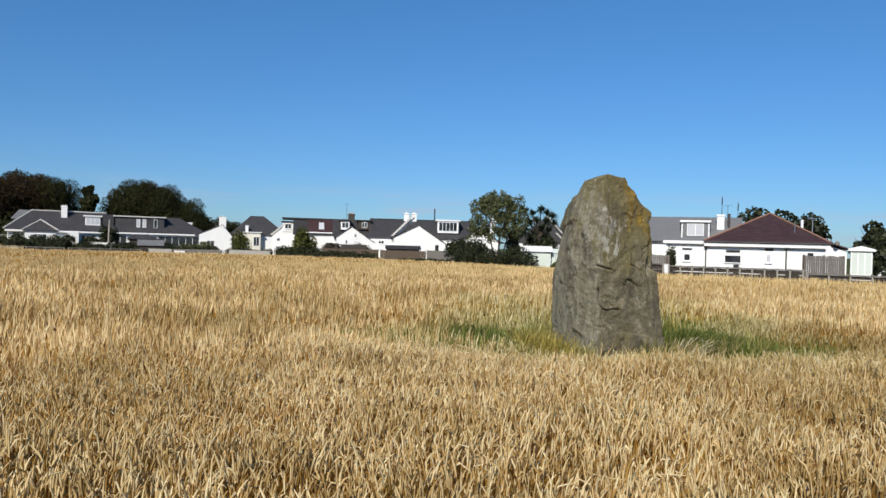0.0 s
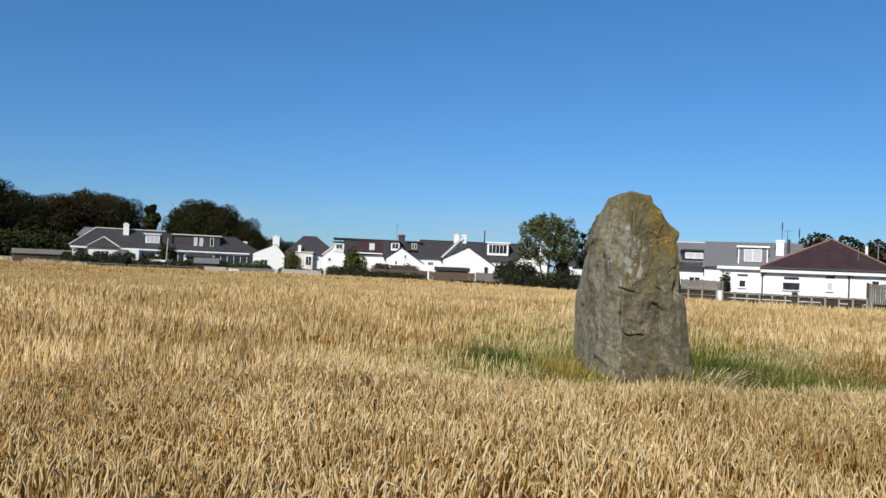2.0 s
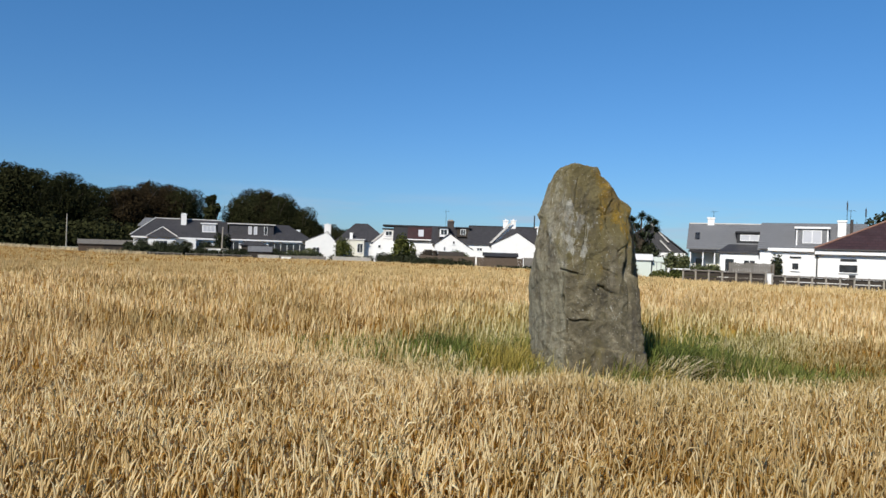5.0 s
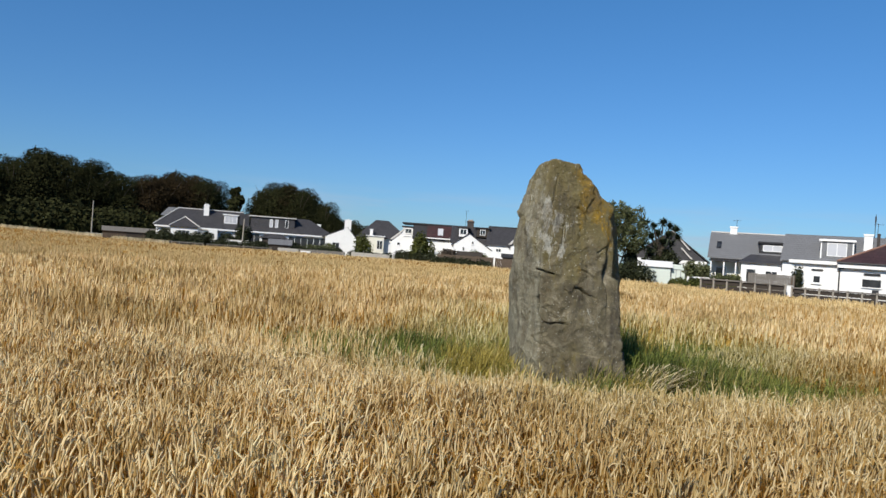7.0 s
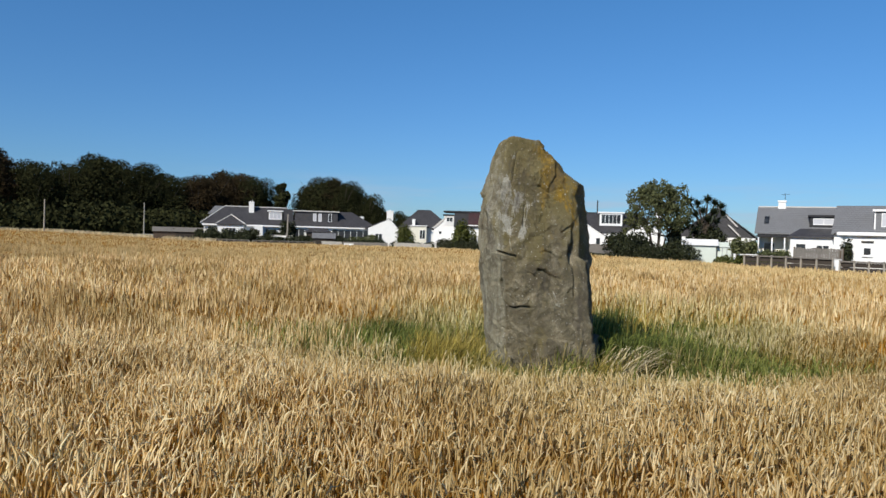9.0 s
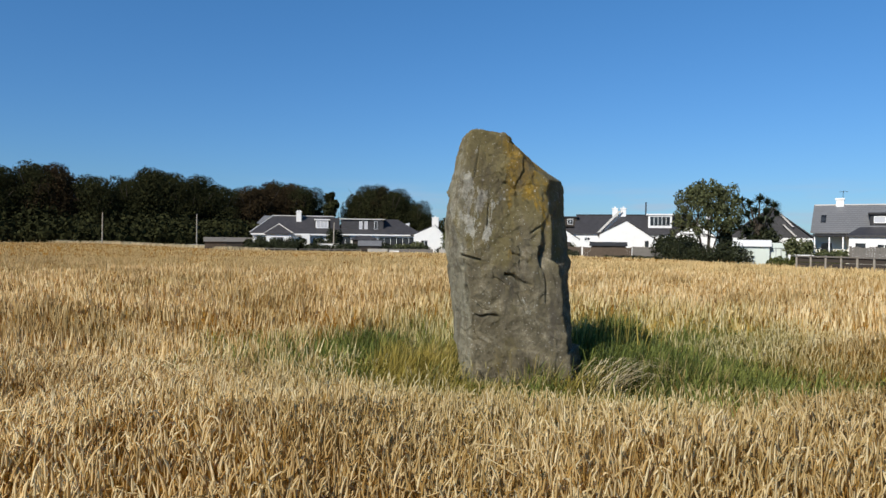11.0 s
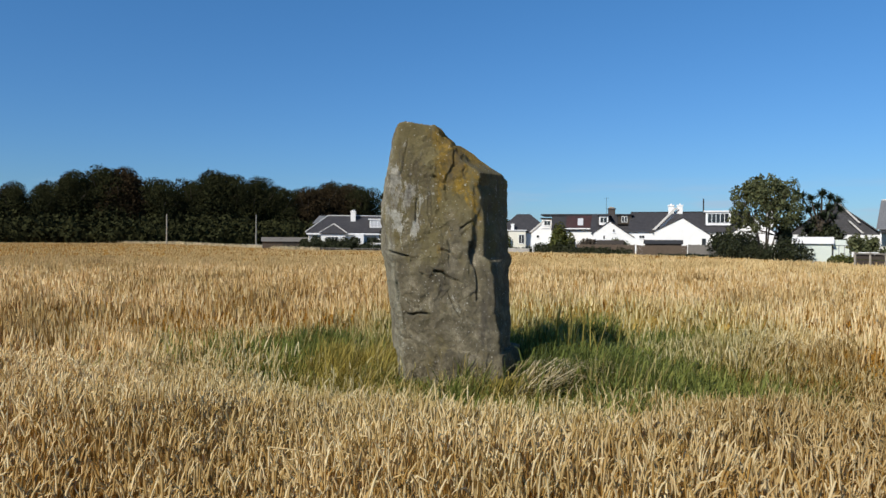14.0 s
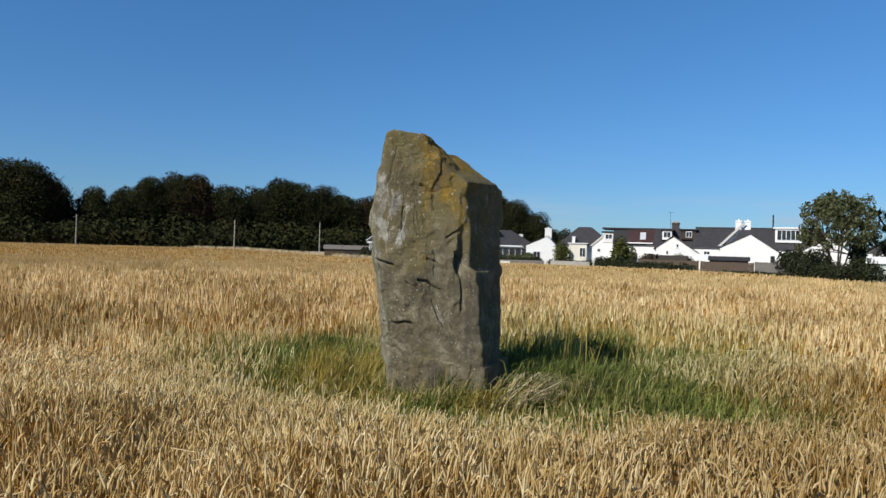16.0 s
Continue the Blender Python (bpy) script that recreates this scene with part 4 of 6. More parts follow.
def chimney(parent, u, v, z0, z1, w=0.8, d=0.7, mat=HARL, pots=2):
    bm = one_box(u - w / 2, u + w / 2, v - d / 2, v + d / 2, z0, z1 - .18)
    box(bm, u - w / 2 - .07, u + w / 2 + .07, v - d / 2 - .07, v + d / 2 + .07, z1 - .18, z1, .02)
    ch = part("chimney", bm, mat, parent)
    for i in range(pots):
        x = u + (i - (pots - 1) / 2) * w / max(pots, 1) * .8
        part("chimney_pot", tube(bmesh.new(), (x, v, z1), (x, v, z1 + .2), .12, .10, 10), CLAY if mat is not HARL else WHITE, ch)
    return ch


def aerial(parent, u, v, z0, z1):
    bm = tube(bmesh.new(), (u, v, z0), (u, v, z1), .025, .02, 6)
    tube(bm, (u - .35, v, z1 - .1), (u + .45, v, z1 - .1), .015, .015, 5)
    for k in range(5):
        x = u - .3 + .17 * k
        tube(bm, (x, v - .25, z1 - .1), (x, v + .25, z1 - .1), .01, .01, 5)
    return part("aerial", bm, PIPE, parent)


def walls(parent, outline, v0, v1, mat=HARL, name="wall"):
    return part(name, prism(bmesh.new(), outline, v0, v1), mat, parent)


def saddle(parent, u0, u1, v0, v1, ze, zr, mat, over=0.25, vr=None, name="roof"):
    """A gabled roof whose ridge runs along u; vr places the ridge."""
    vr = (v0 + v1) / 2 if vr is None else vr
    t = .14
    k = (zr - ze) / (vr - v0)
    out = [(v0 - over, ze - over * k), (vr, zr), (v1 + over, ze - over * k), (v1 + over, ze - over * k - t), (vr, zr - t), (v0 - over, ze - over * k - t)]
    return part(name, prism(bmesh.new(), out, u0 - .1, u1 + .1, "u"), mat, parent)


def cross_saddle(parent, u0, u1, v0, v1, ze, zr, mat, over=0.2, ur=None, name="roof", ze1=None):
    """A gabled roof whose ridge runs away from the field; its gable faces the field. ze1: eaves on the other side."""
    ur = (u0 + u1) / 2 if ur is None else ur
    ze1 = ze if ze1 is None else ze1
    t = .14
    a, b = (zr - ze) / (ur - u0), (zr - ze1) / (u1 - ur)
    out = [(u0 - over, ze - over * a), (ur, zr), (u1 + over, ze1 - over * b), (u1 + over, ze1 - over * b - t), (ur, zr - t), (u0 - over, ze - over * a - t)]
    return part(name, prism(bmesh.new(), out, v0 - .12, v1, "v"), mat, parent)


def gutter(parent, u0, u1, v, z, mat=PIPE):
    return part("gutter", tube(bmesh.new(), (u0, v, z), (u1, v, z), .06, .06, 8), mat, parent)


def pipe(parent, u, v, z0, z1, mat=PIPE, r=.045):
    return part("downpipe", tube(bmesh.new(), (u, v, z0), (u, v, z1), r, r, 8), mat, parent)


def dormer(parent, u0, u1, v0, v1, z0, z1, face=WHITE, roof=WHITE, cheek=SLATE, panes=2, blind=True, wide=None):
    """A box dormer with a flat roof: cheeks, face, roof, window."""
    d = part("dormer", one_box(u0 + .13, u1 - .13, v0 + .13, v1, z0, z1), cheek, parent)
    for a in (u0, u1 - .12):
        part("cheek", one_box(a, a + .12, v0 + .02, v1, z0, z1), cheek, d)
    part("dormer_face", one_box(u0 + .12, u1 - .12, v0, v0 + .12, z0, z1), face, d)
    part("dormer_roof", one_box(u0 - .15, u1 + .15, v0 - .2, v1, z1, z1 + .2, .02), roof, d)
    w = (u1 - u0) * .62 if wide is None else wide
    window(d, (u0 + u1) / 2, v0, z0 + .28, w, (z1 - z0) - .42, WHITE, panes - 1, blind, False)
    return d


# ---------- the bungalows ----------
def bungalow_plum():
    """White bungalow with a hipped plum-tiled roof, next to the field."""
    h = thing("bungalow", 20.3, 40.75, 24.2, "white bungalow with hipped plum tiles and terracotta ridges", "house", "houses beyond the field")
    walls(h, [(-2.5, -.3), (5.3, -.3), (5.3, 2.75), (-2.5, 2.75)], 0, 8.5)
    part("roof", hip(bmesh.new(), -2.75, 5.6, -.35, 8.9, 3.02, 5.25, (1.75, 3.6), (1.75, 5.4)), TILE_PLUM, h)
    part("fascia", one_box(-2.74, 5.58, -.34, -.26, 2.62, 2.89), WHITE, h)
    gutter(h, -2.75, 5.6, -.40, 2.93)
    for p, q in (((-2.75, -.35, 3.05), (1.75, 3.6, 5.29)), ((5.6, -.35, 3.05), (1.75, 3.6, 5.29)), ((1.75, 3.6, 5.28), (1.75, 5.4, 5.28)), ((5.6, 8.9, 3.05), (1.75, 5.4, 5.29))):
        bm = bmesh.new()
        a, b = Vector(p), Vector(q)
        n = max(3, int((b - a).length / .42))
        for i in range(n):
            tube(bm, a.lerp(b, i / n), a.lerp(b, (i + 1.08) / n), .075, .062, 7)
        part("ridge_tiles", bm, TERRACOTTA, h)
    window(h, -.75, 0, 1.45, 1.05, .5, PIPE, 0)
    window(h, -.75, 0, 2.20, .95, .16, PIPE, 0, False, False)
    window(h, 1.65, 0, 1.50, .36, .62, WHITE, 0, True)
    window(h, 4.35, 0, 1.85, .5, .5, WHITE, 0)
    part("vent", one_box(1.4, 1.95, -.05, .02, 2.38, 2.55), PIPE, h)
    part("door", one_box(-.70, -.32, -.04, .03, -.1, 1.30), PIPE, h)
    for u in (-2.62, 2.8):
        pipe(h, u, -.08, -.2, 2.75)
        part("hopper", one_box(u - .12, u + .25, -.16, -.02, 2.55, 2.70), PIPE, h)
    pipe(h, 3.35, 1.0, 3.4, 4.55, METAL, .05)
    part("cowl", tube(bmesh.new(), (3.9, 2.2, 3.9), (3.9, 2.2, 4.75), .10, .10, 10), WHITE, h, "white roof vent cowl")
    # flat-roofed wing
    wing = part("wing", prism(bmesh.new(), [(-5.5, -.3), (-2.505, -.3), (-2.505, 2.75), (-5.5, 2.75)], .08, 6.5), HARL, h)
    part("wing_roof", one_box(-5.7, -2.78, -.22, 6.7, 2.752, 2.98, .02), WHITE, wing)
    window(wing, -3.95, .08, 1.46, .5, .55, WHITE, 0)
    part("vent", one_box(-4.3, -3.6, .03, .09, 2.30, 2.42), PIPE, wing)
    # lean-to behind, on the far side
    part("lean_to", prism(bmesh.new(), [(5.32, -.3), (7.0, -.3), (7.0, 2.55), (5.32, 3.0)], 3.5, 8.5), HARL, h)
    part("lean_to_roof", prism(bmesh.new(), [(5.62, 3.08), (7.2, 2.62), (7.2, 2.72), (5.62, 3.20)], 3.2, 8.8), TILE_PLUM, h)
    part("satellite_dish", tube(bmesh.new(), (6.3, 3.0, 3.05), (6.3, 2.9, 3.07), .18, .15, 14), BOARD_GREY, h, "grey satellite dish")


def conservatory():
    h = thing("conservatory", 28.35, 40.5, 30.5, "white framed conservatory with pale green glass", "conservatory")
    part("base_wall", one_box(-.25, 1.15, 0, 2.2, -.2, .75), HARL, h)
    bm = bmesh.new()
    for u in np.linspace(-.2, 1.1, 4):
        box(bm, u - .04, u + .04, -.02, .06, .75, 2.55)
    box(bm, -.25, 1.15, -.03, .06, .75, .85)
    part("frame", bm, WHITE, h)
    for i in range(3):
        u = -.2 + i * .433
        part("pane", one_box(u + .04, u + .393, .0, .03, .85, 2.55), SHEET_GREEN, h)
    part("back_wall", one_box(-.25, 1.15, .10, 2.2, .75, 2.55), SHEET_GREEN, h)
    part("roof", prism(bmesh.new(), [(-.4, 2.75), (.45, 2.95), (1.35, 2.70), (1.35, 2.56), (-.4, 2.56)], -.15, 2.3), WHITE, h)


def bungalow_pale(x, y, b):
    """Pale slate roof with a white box dormer, behind the plum bungalow."""
    h = thing("bungalow", x, y, b, "white bungalow under pale slates with white box dormer", "house", "houses beyond the field")
    walls(h, [(-4.4, -.3), (4.4, -.3), (4.4, 3.4), (-4.4, 3.4)], 0, 8)
    saddle(h, -4.5, 4.5, 0, 8, 3.55, 6.05, SLATE_PALE)
    part("gable", prism(bmesh.new(), [(0.05, 3.3), (7.95, 3.3), (4, 5.75)], -4.4, 4.4, "u"), HARL, h)
    dormer(h, -1.35, 1.35, .35, 3.4, 3.72, 5.35, SLATE_PALE, WHITE, WHITE, 2, True, 1.6)
    chimney(h, 2.45, 2.2, 4.2, 6.25, .7, .7, HARL, 0)
    part("flue", tube(bmesh.new(), (3.25, 2.3, 4.5), (3.25, 2.3, 6.35), .13, .13, 8), SOOT, h)
    aerial(h, 3.2, 4.1, 5.9, 7.4)
    gutter(h, -4.4, 4.4, -.3, 3.32)


def bungalow_black_dormer(x, y, b):
    """Pale slate house with a black framed dormer, skylight and a low front wing."""
    h = thing("bungalow", x, y, b, "grey slate bungalow with black framed dormer and front wing", "house", "houses beyond the field")
    walls(h, [(-3.9, -.3), (3.2, -.3), (3.2, 3.3), (-3.9, 3.3)], 0, 8, CREAM)
    r = saddle(h, -4.15, 3.2, 0, 8, 3.55, 6.1, SLATE_PALE)
    part("ridge", one_box(-4.2, 3.3, 3.9, 4.1, 6.05, 6.16), SKEW, h)
    chimney(h, -2.0, 4.0, 5.8, 6.75, .68, .6, HARL, 0)
    aerial(h, -1.75, 4.2, 6.7, 7.5)
    part("skylight", prism(bmesh.new(), [(1.15, 4.28), (2.25, 4.99), (2.23, 5.06), (1.10, 4.34)], -3.5, -3.05, "u"), GLASS, h)
    dormer(h, .55, 3.0, .7, 3.2, 3.95, 5.0, PIPE, FELT, FELT, 2, True, 1.8)
    gutter(h, -4.0, 3.2, -.3, 3.22)
    wing = part("front_wing", one_box(-1.0, 4.3, -2.6, -.01, -.3, 2.95), HARL, h)
    part("wing_roof", hip(bmesh.new(), -1.25, 4.55, -2.85, 1.5, 3.05, 3.85, (-.2, .2), (3.6, .2)), SLATE, wing)
    window(wing, -.1, -2.6, 1.1, .9, 1.3, WHITE, 0)
    window(wing, 1.7, -2.6, 1.4, 1.1, .9, WHITE, 1)
    part("porch_roof", one_box(-4.0, -1.3, -1.6, .0, 2.95, 3.12), FELT, h)
    for u in (-3.8, -2.6, -1.5):
        part("porch_post", one_box(u - .06, u + .06, -1.5, -1.38, -.2, 2.95), WHITE, h)
    window(h, -2.9, 0, .9, 1.0, 1.5, WHITE, 0)


def pyramid_house():
    h = thing("house", 12.5, 81.5, 6.5, "dark slated house with white skews seen behind the trees", "house", "houses beyond the field")
    walls(h, [(-5, -.3), (4.2, -.3), (4.2, 3.0), (-5, 3.0)], 0, 8.5)
    cross_saddle(h, -5.0, 4.4, 0, 8.5, 3.1, 6.55, SLATE, ur=-.1)
    part("gable", prism(bmesh.new(), [(-4.8, 2.9), (4.2, 2.9), (-.1, 6.35)], .02, .3), SLATE, h)
    for u0, z0, u1, z1 in ((-.1, 6.62, 2.1, 4.3), (1.1, 4.5, 2.4, 3.2)):
        part("skew", prism(bmesh.new(), [(u0, z0), (u0 + .18, z0 + .02), (u1 + .18, z1), (u1, z1 - .05)], -.3, -.02), SKEW, h)
    window(h, -1.6, 0, 1.2, 1.1, 1.2)


def terrace():
    """The long row under one ridge: pairs of white gables, skews, dormers."""
    # right-hand house with two stacks and a long white dormer
    h = thing("cottage", -5.6, 93.6, -2.3, "white gabled cottage with slate roof and twin stacks", "house", "houses beyond the field")
    walls(h, [(-5.9, -.3), (9.4, -.3), (9.4, 3.7), (-5.9, 3.7)], 0, 8)
    saddle(h, -5.9, 9.6, 0, 8, 3.75, 6.3, SLATE)
    part("ridge", one_box(-6.0, 9.7, 3.88, 4.12, 6.25, 6.38), FELT, h)
    gab = part("gable_wing", prism(bmesh.new(), [(-2.3, -.3), (5.1, -.3), (5.1, 2.75), (1.25, 5.25), (-2.3, 3.5)], -2.4, 3.0), HARL, h)
    cross_saddle(gab, -2.5, 5.3, -2.4, 3.4, 3.55, 5.45, SLATE, ur=1.25, name="gable_roof", ze1=2.75)
    part("skew", prism(bmesh.new(), [(-2.75, 3.75), (-2.35, 3.75), (.55, 6.75), (.15, 6.75)], -.25, .25), SKEW, h)
    part("skew", prism(bmesh.new(), [(-2.05, 3.85), (-1.75, 3.85), (.95, 6.65), (.65, 6.65)], .3, .7), WHITE, h)
    chimney(h, -.5, 4.0, 5.9, 7.3, .75, .7, HARL, 1)
    chimney(h, .65, 4.0, 5.9, 7.3, .75, .7, HARL, 1)
    d = dormer(h, 3.95, 7.3, .7, 4.0, 4.4, 6.15, WHITE, WHITE, SLATE, 5, False, 2.7)
    part("flue", tube(bmesh.new(), (3.75, 3.6, 5.8), (3.75, 3.6, 8.1), .09, .09, 8), PIPE, h, "tall dark flue")
    window(h, -4.1, 0, 2.55, .8, .5)
    window(h, 6.6, 0, 1.6, .9, 1.1)
    window(h, 8.2, 0, 1.6, .8, 1.1)
    window(gab, 3.9, -2.4, 1.0, .5, 1.6, PIPE, 0)
    # middle house with the dark stack
    h = thing("cottage", -14.2, 94.8, -7.2, "white gabled cottage with sooty stack and tall aerial", "house", "houses beyond the field")
    walls(h, [(-2.2, -.3), (3.0, -.3), (3.0, 2.85), (0, 4.85), (-2.2, 3.35)], -1.8, 2.5)
    cross_saddle(h, -2.35, 3.15, -1.8, 4.0, 3.4, 5.05, SLATE, ur=0, ze1=2.9)
    walls(h, [(-2.6, -.3), (3.4, -.3), (3.4, 3.6), (-2.6, 3.6)], .02, 8, HARL, "rear_wall")
    saddle(h, -2.7, 3.5, .02, 8, 3.75, 6.15, SLATE, name="rear_roof")
    dormer(h, -1.7, -.2, .5, 3.9, 4.5, 5.75, WHITE, FELT, FELT, 2, False, 1.0)
    dormer(h, .9, 2.9, .8, 3.9, 4.6, 5.85, BOARD_DARK, FELT, FELT, 2, False, .8)
    chimney(h, 0, 4.0, 5.9, 7.0, 1.0, .8, SOOT, 3)
    aerial(h, -.75, 4.2, 6.1, 8.6)
    window(h, -.75, -1.8, 2.4, .32, .6, WHITE, 0)
    window(h, .55, -1.8, 3.4, .35, .5, WHITE, 0)
    # red mansard
    h = thing("cottage", -19.1, 98.2, -9.2, "white cottage with dark red tiled mansard and skylight", "house", "houses beyond the field")
    walls(h, [(-4.2, -.3), (3.6, -.3), (3.6, 3.9), (-4.2, 3.9)], 0, 8)
    part("roof", prism(bmesh.new(), [(-.3, 3.75), (1.2, 6.0), (7, 6.0), (8.2, 3.75)], -4.3, 3.7, "u"), FELT, h)
    part("mansard", prism(bmesh.new(), [(-.42, 4.15), (.82, 5.98), (1.0, 5.98), (-.2, 4.15)], -2.1, 2.4, "u"), TILE_RED, h)
    part("roof_edge", one_box(-6.0, 5.0, 1.0, 7.2, 6.02, 6.25), FELT, h)
    part("eaves_board", one_box(-2.3, 2.6, -.5, -.3, 3.95, 4.12), WHITE, h)
    part("skylight", prism(bmesh.new(), [(-.18, 4.52), (.52, 5.55), (.48, 5.6), (-.24, 4.56)], -.45, .35, "u"), CURTAIN, h)
    window(h, -1.2, 0, 1.3, 1.0, 1.3)
    window(h, 1.2, 0, 1.3, 1.0, 1.3)
    # gable seen through the garden tree
    h = thing("cottage", 4.2, 84.5, 4.0, "white gabled cottage half hidden by the garden tree", "house", "houses beyond the field")
    walls(h, [(-2.4, -.3), (2.4, -.3), (2.4, 3.1), (0, 5.0), (-2.4, 3.1)], 0, 7)
    cross_saddle(h, -2.5, 2.5, .14, 7.2, 3.15, 5.2, SLATE)
    chimney(h, 1.6, 3.5, 4.0, 6.6, .8, .7, HARL, 1)
    window(h, .2, 0, 1.2, .9, 1.1)
    # narrow white gable at the end
    h = thing("cottage", -25.1, 99.1, -12.2, "narrow white gabled cottage with a short white stack", "house", "houses beyond the field")
    walls(h, [(-1.7, -.3), (2.4, -.3), (2.4, 3.2), (.45, 5.2), (-1.7, 3.55)], 0, 7)
    cross_saddle(h, -1.85, 2.55, .14, 7.2, 3.55, 5.45, SLATE, ur=.45, ze1=3.2)
    part("skew", prism(bmesh.new(), [(-2.0, 3.55), (-1.75, 3.45), (.35, 5.25), (.2, 5.45)], -.15, .1), SKEW, h)
    head = part("gable_head", one_box(-.15, 1.55, -.12, 1.6, 4.1, 5.55), HARL, h)
    part("head_roof", one_box(-.35, 1.75, -.3, 1.8, 5.552, 5.7), FELT, head)
    window(head, .7, -.12, 4.55, 1.0, .75, WHITE, 1)
    window(h, -.7, 0, 2.6, .5, .5, WHITE, 0)
    part("dark_dormer", one_box(1.2, 4.2, 1.5, 6, 4.4, 5.6), FELT, h)


def far_bungalows():
    h = thing("bungalow", -33.1, 113.7, -14.3, "hipped slate bungalow with cream gable porch", "house", "houses beyond the field")
    walls(h, [(-3.3, -.3), (4.0, -.3), (4.0, 4.1), (-3.3, 4.1)], 0, 7.5)
    part("roof", hip(bmesh.new(), -3.9, 5.6, -.4, 8, 3.9, 7.1, (-.6, 3.6), (1.7, 3.6)), SLATE, h)
    part("porch", prism(bmesh.new(), [(-1.9, -.3), (1.1, -.3), (1.1, 4.05), (-1.9, 4.05)], -1.2, -.02), CREAM, h)
    part("porch_roof", one_box(-2.1, 1.3, -1.4, -.02, 4.06, 4.2), WHITE, h)
    chimney(h, -1.2, -.1, 4.2, 5.3, .5, .5, HARL, 0)
    window(h, .4, -1.2, 1.8, 1.0, 1.6)
    h = thing("cottage", -36.5, 106.5, -16.7, "white gabled cottage with a tall white chimney", "house", "houses beyond the field")
    walls(h, [(-3.6, -.3), (1.5, -.3), (1.5, 3.3), (0, 5.0), (-3.6, 3.4)], 0, 7)
    cross_saddle(h, -4.0, 1.7, .12, 7.2, 3.45, 5.2, SLATE, ur=0, ze1=3.3)
    chimney(h, 0, .4, 4.7, 6.4, 1.1, .8, HARL, 1)
    window(h, -1.8, 0, 1.3, 1.2, 1.2)
    # bungalow with the long dark flat-roofed dormer
    h = thing("bungalow", -47.7, 105.8, -21.8, "white bungalow with long dark flat-roofed dormer", "house", "houses beyond the field")
    walls(h, [(-5.8, -.3), (8.2, -.3), (8.2, 3.4), (-5.8, 3.4)], 0, 8, HARL)
    part("roof", hip(bmesh.new(), -6.1, 8.7, -.4, 8.4, 3.55, 6.15, (-5.2, 4.0), (4.4, 4.0)), SLATE, h)
    d = part("dormer", one_box(-5.4, 1.9, .9, 4.5, 3.9, 5.95), SLATE, h)
    part("dormer_roof", one_box(-5.7, 2.2, .6, 4.6, 5.95, 6.12), SKEW, d)
    for u in (-2.0, -1.1, .6):
        window(d, u, .9, 4.3, .55, 1.35, WHITE, 0, u < 0, False)
    part("eaves_board", one_box(-5.9, 8.5, -.5, -.38, 3.2, 3.42), WHITE, h)
    window(h, 4.2, 0, .9, 6.4, 2.1, WHITE, 5)
    window(h, -4.6, 0, .9, 1.9, 2.1, WHITE, 1)
    part("porch_roof", hip(bmesh.new(), -3.6, 1.0, -2.6, -.05, 2.55, 3.2, (-2.4, -1.2), (-.4, -1.2)), SLATE, h)
    part("porch", one_box(-3.2, .6, -2.3, -.02, -.3, 2.42), BOARD_DARK, h)
    chimney(h, 6.2, 5.0, 4.4, 5.5, .6, .6, HARL, 0)
    # hipped bungalow with the big chimney
    h = thing("bungalow", -59.0, 100.6, -27.4, "white hipped bungalow with white dormer and chimney", "house", "houses beyond the field")
    walls(h, [(-7.6, -.3), (7.2, -.3), (7.2, 3.4), (-7.6, 3.4)], 0, 8)
    part("roof", hip(bmesh.new(), -8.1, 7.6, -.4, 8.4, 3.5, 6.5, (-4.5, 4.0), (6.0, 4.0)), SLATE, h)
    part("ridge", one_box(-4.5, 6.0, 3.9, 4.1, 6.46, 6.6), SKEW, h)
    part("hip_cap", tube(bmesh.new(), (-8.1, -.4, 3.55), (-4.5, 4.0, 6.55), .1, .1, 6), SKEW, h)
    part("rear_roof", hip(bmesh.new(), -7.4, -1.0, 5.0, 11.0, 5.2, 6.6, (-6.4, 7.5), (-2, 7.5)), SLATE_PALE, h)
    chimney(h, -.1, 2.9, 5.3, 7.3, .85, .8, HARL, 2)
    dormer(h, 2.7, 5.1, .9, 3.6, 4.25, 5.75, WHITE, WHITE, SLATE, 3, True, 1.9)
    part("side_dormer", one_box(5.3, 6.9, .8, 4, 4.0, 6.2), SLATE, h)
    part("eaves_board", one_box(-7.9, 7.4, -.5, -.38, 3.12, 3.38), WHITE, h)
    walls(h, [(-5.3, -.3), (-1.2, -.3), (-1.2, 3.25), (-5.3, 3.25)], -1.6, -.02, HARL, "bay")
    part("bay_roof", hip(bmesh.new(), -5.6, -.9, -1.9, 3.2, 3.4, 4.95, (-3.25, -.2), (-3.25, 2.6)), SLATE, h)
    for u in (-5.6, -.9):
        part("hip_cap", tube(bmesh.new(), (u, -1.9, 3.44), (-3.25, -.2, 5.0), .09, .09, 6), SKEW, h)
    window(h, -6.5, 0, 1.6, 1.1, 1.2)
    window(h, -3.3, -1.6, 1.5, 1.8, 1.3, WHITE, 2)
    window(h, 3.2, 0, 1.6, 1.8, 1.2, WHITE, 2)
    part("white_block", one_box(.4, 1.9, -1.8, -.02, -.3, 3.3), HARL, h)


bungalow_plum()
conservatory()
bungalow_pale(24.1, 60.6, 19.8)
bungalow_black_dormer(18.3, 66.2, 13.3)
pyramid_house()
terrace()
far_bungalows()


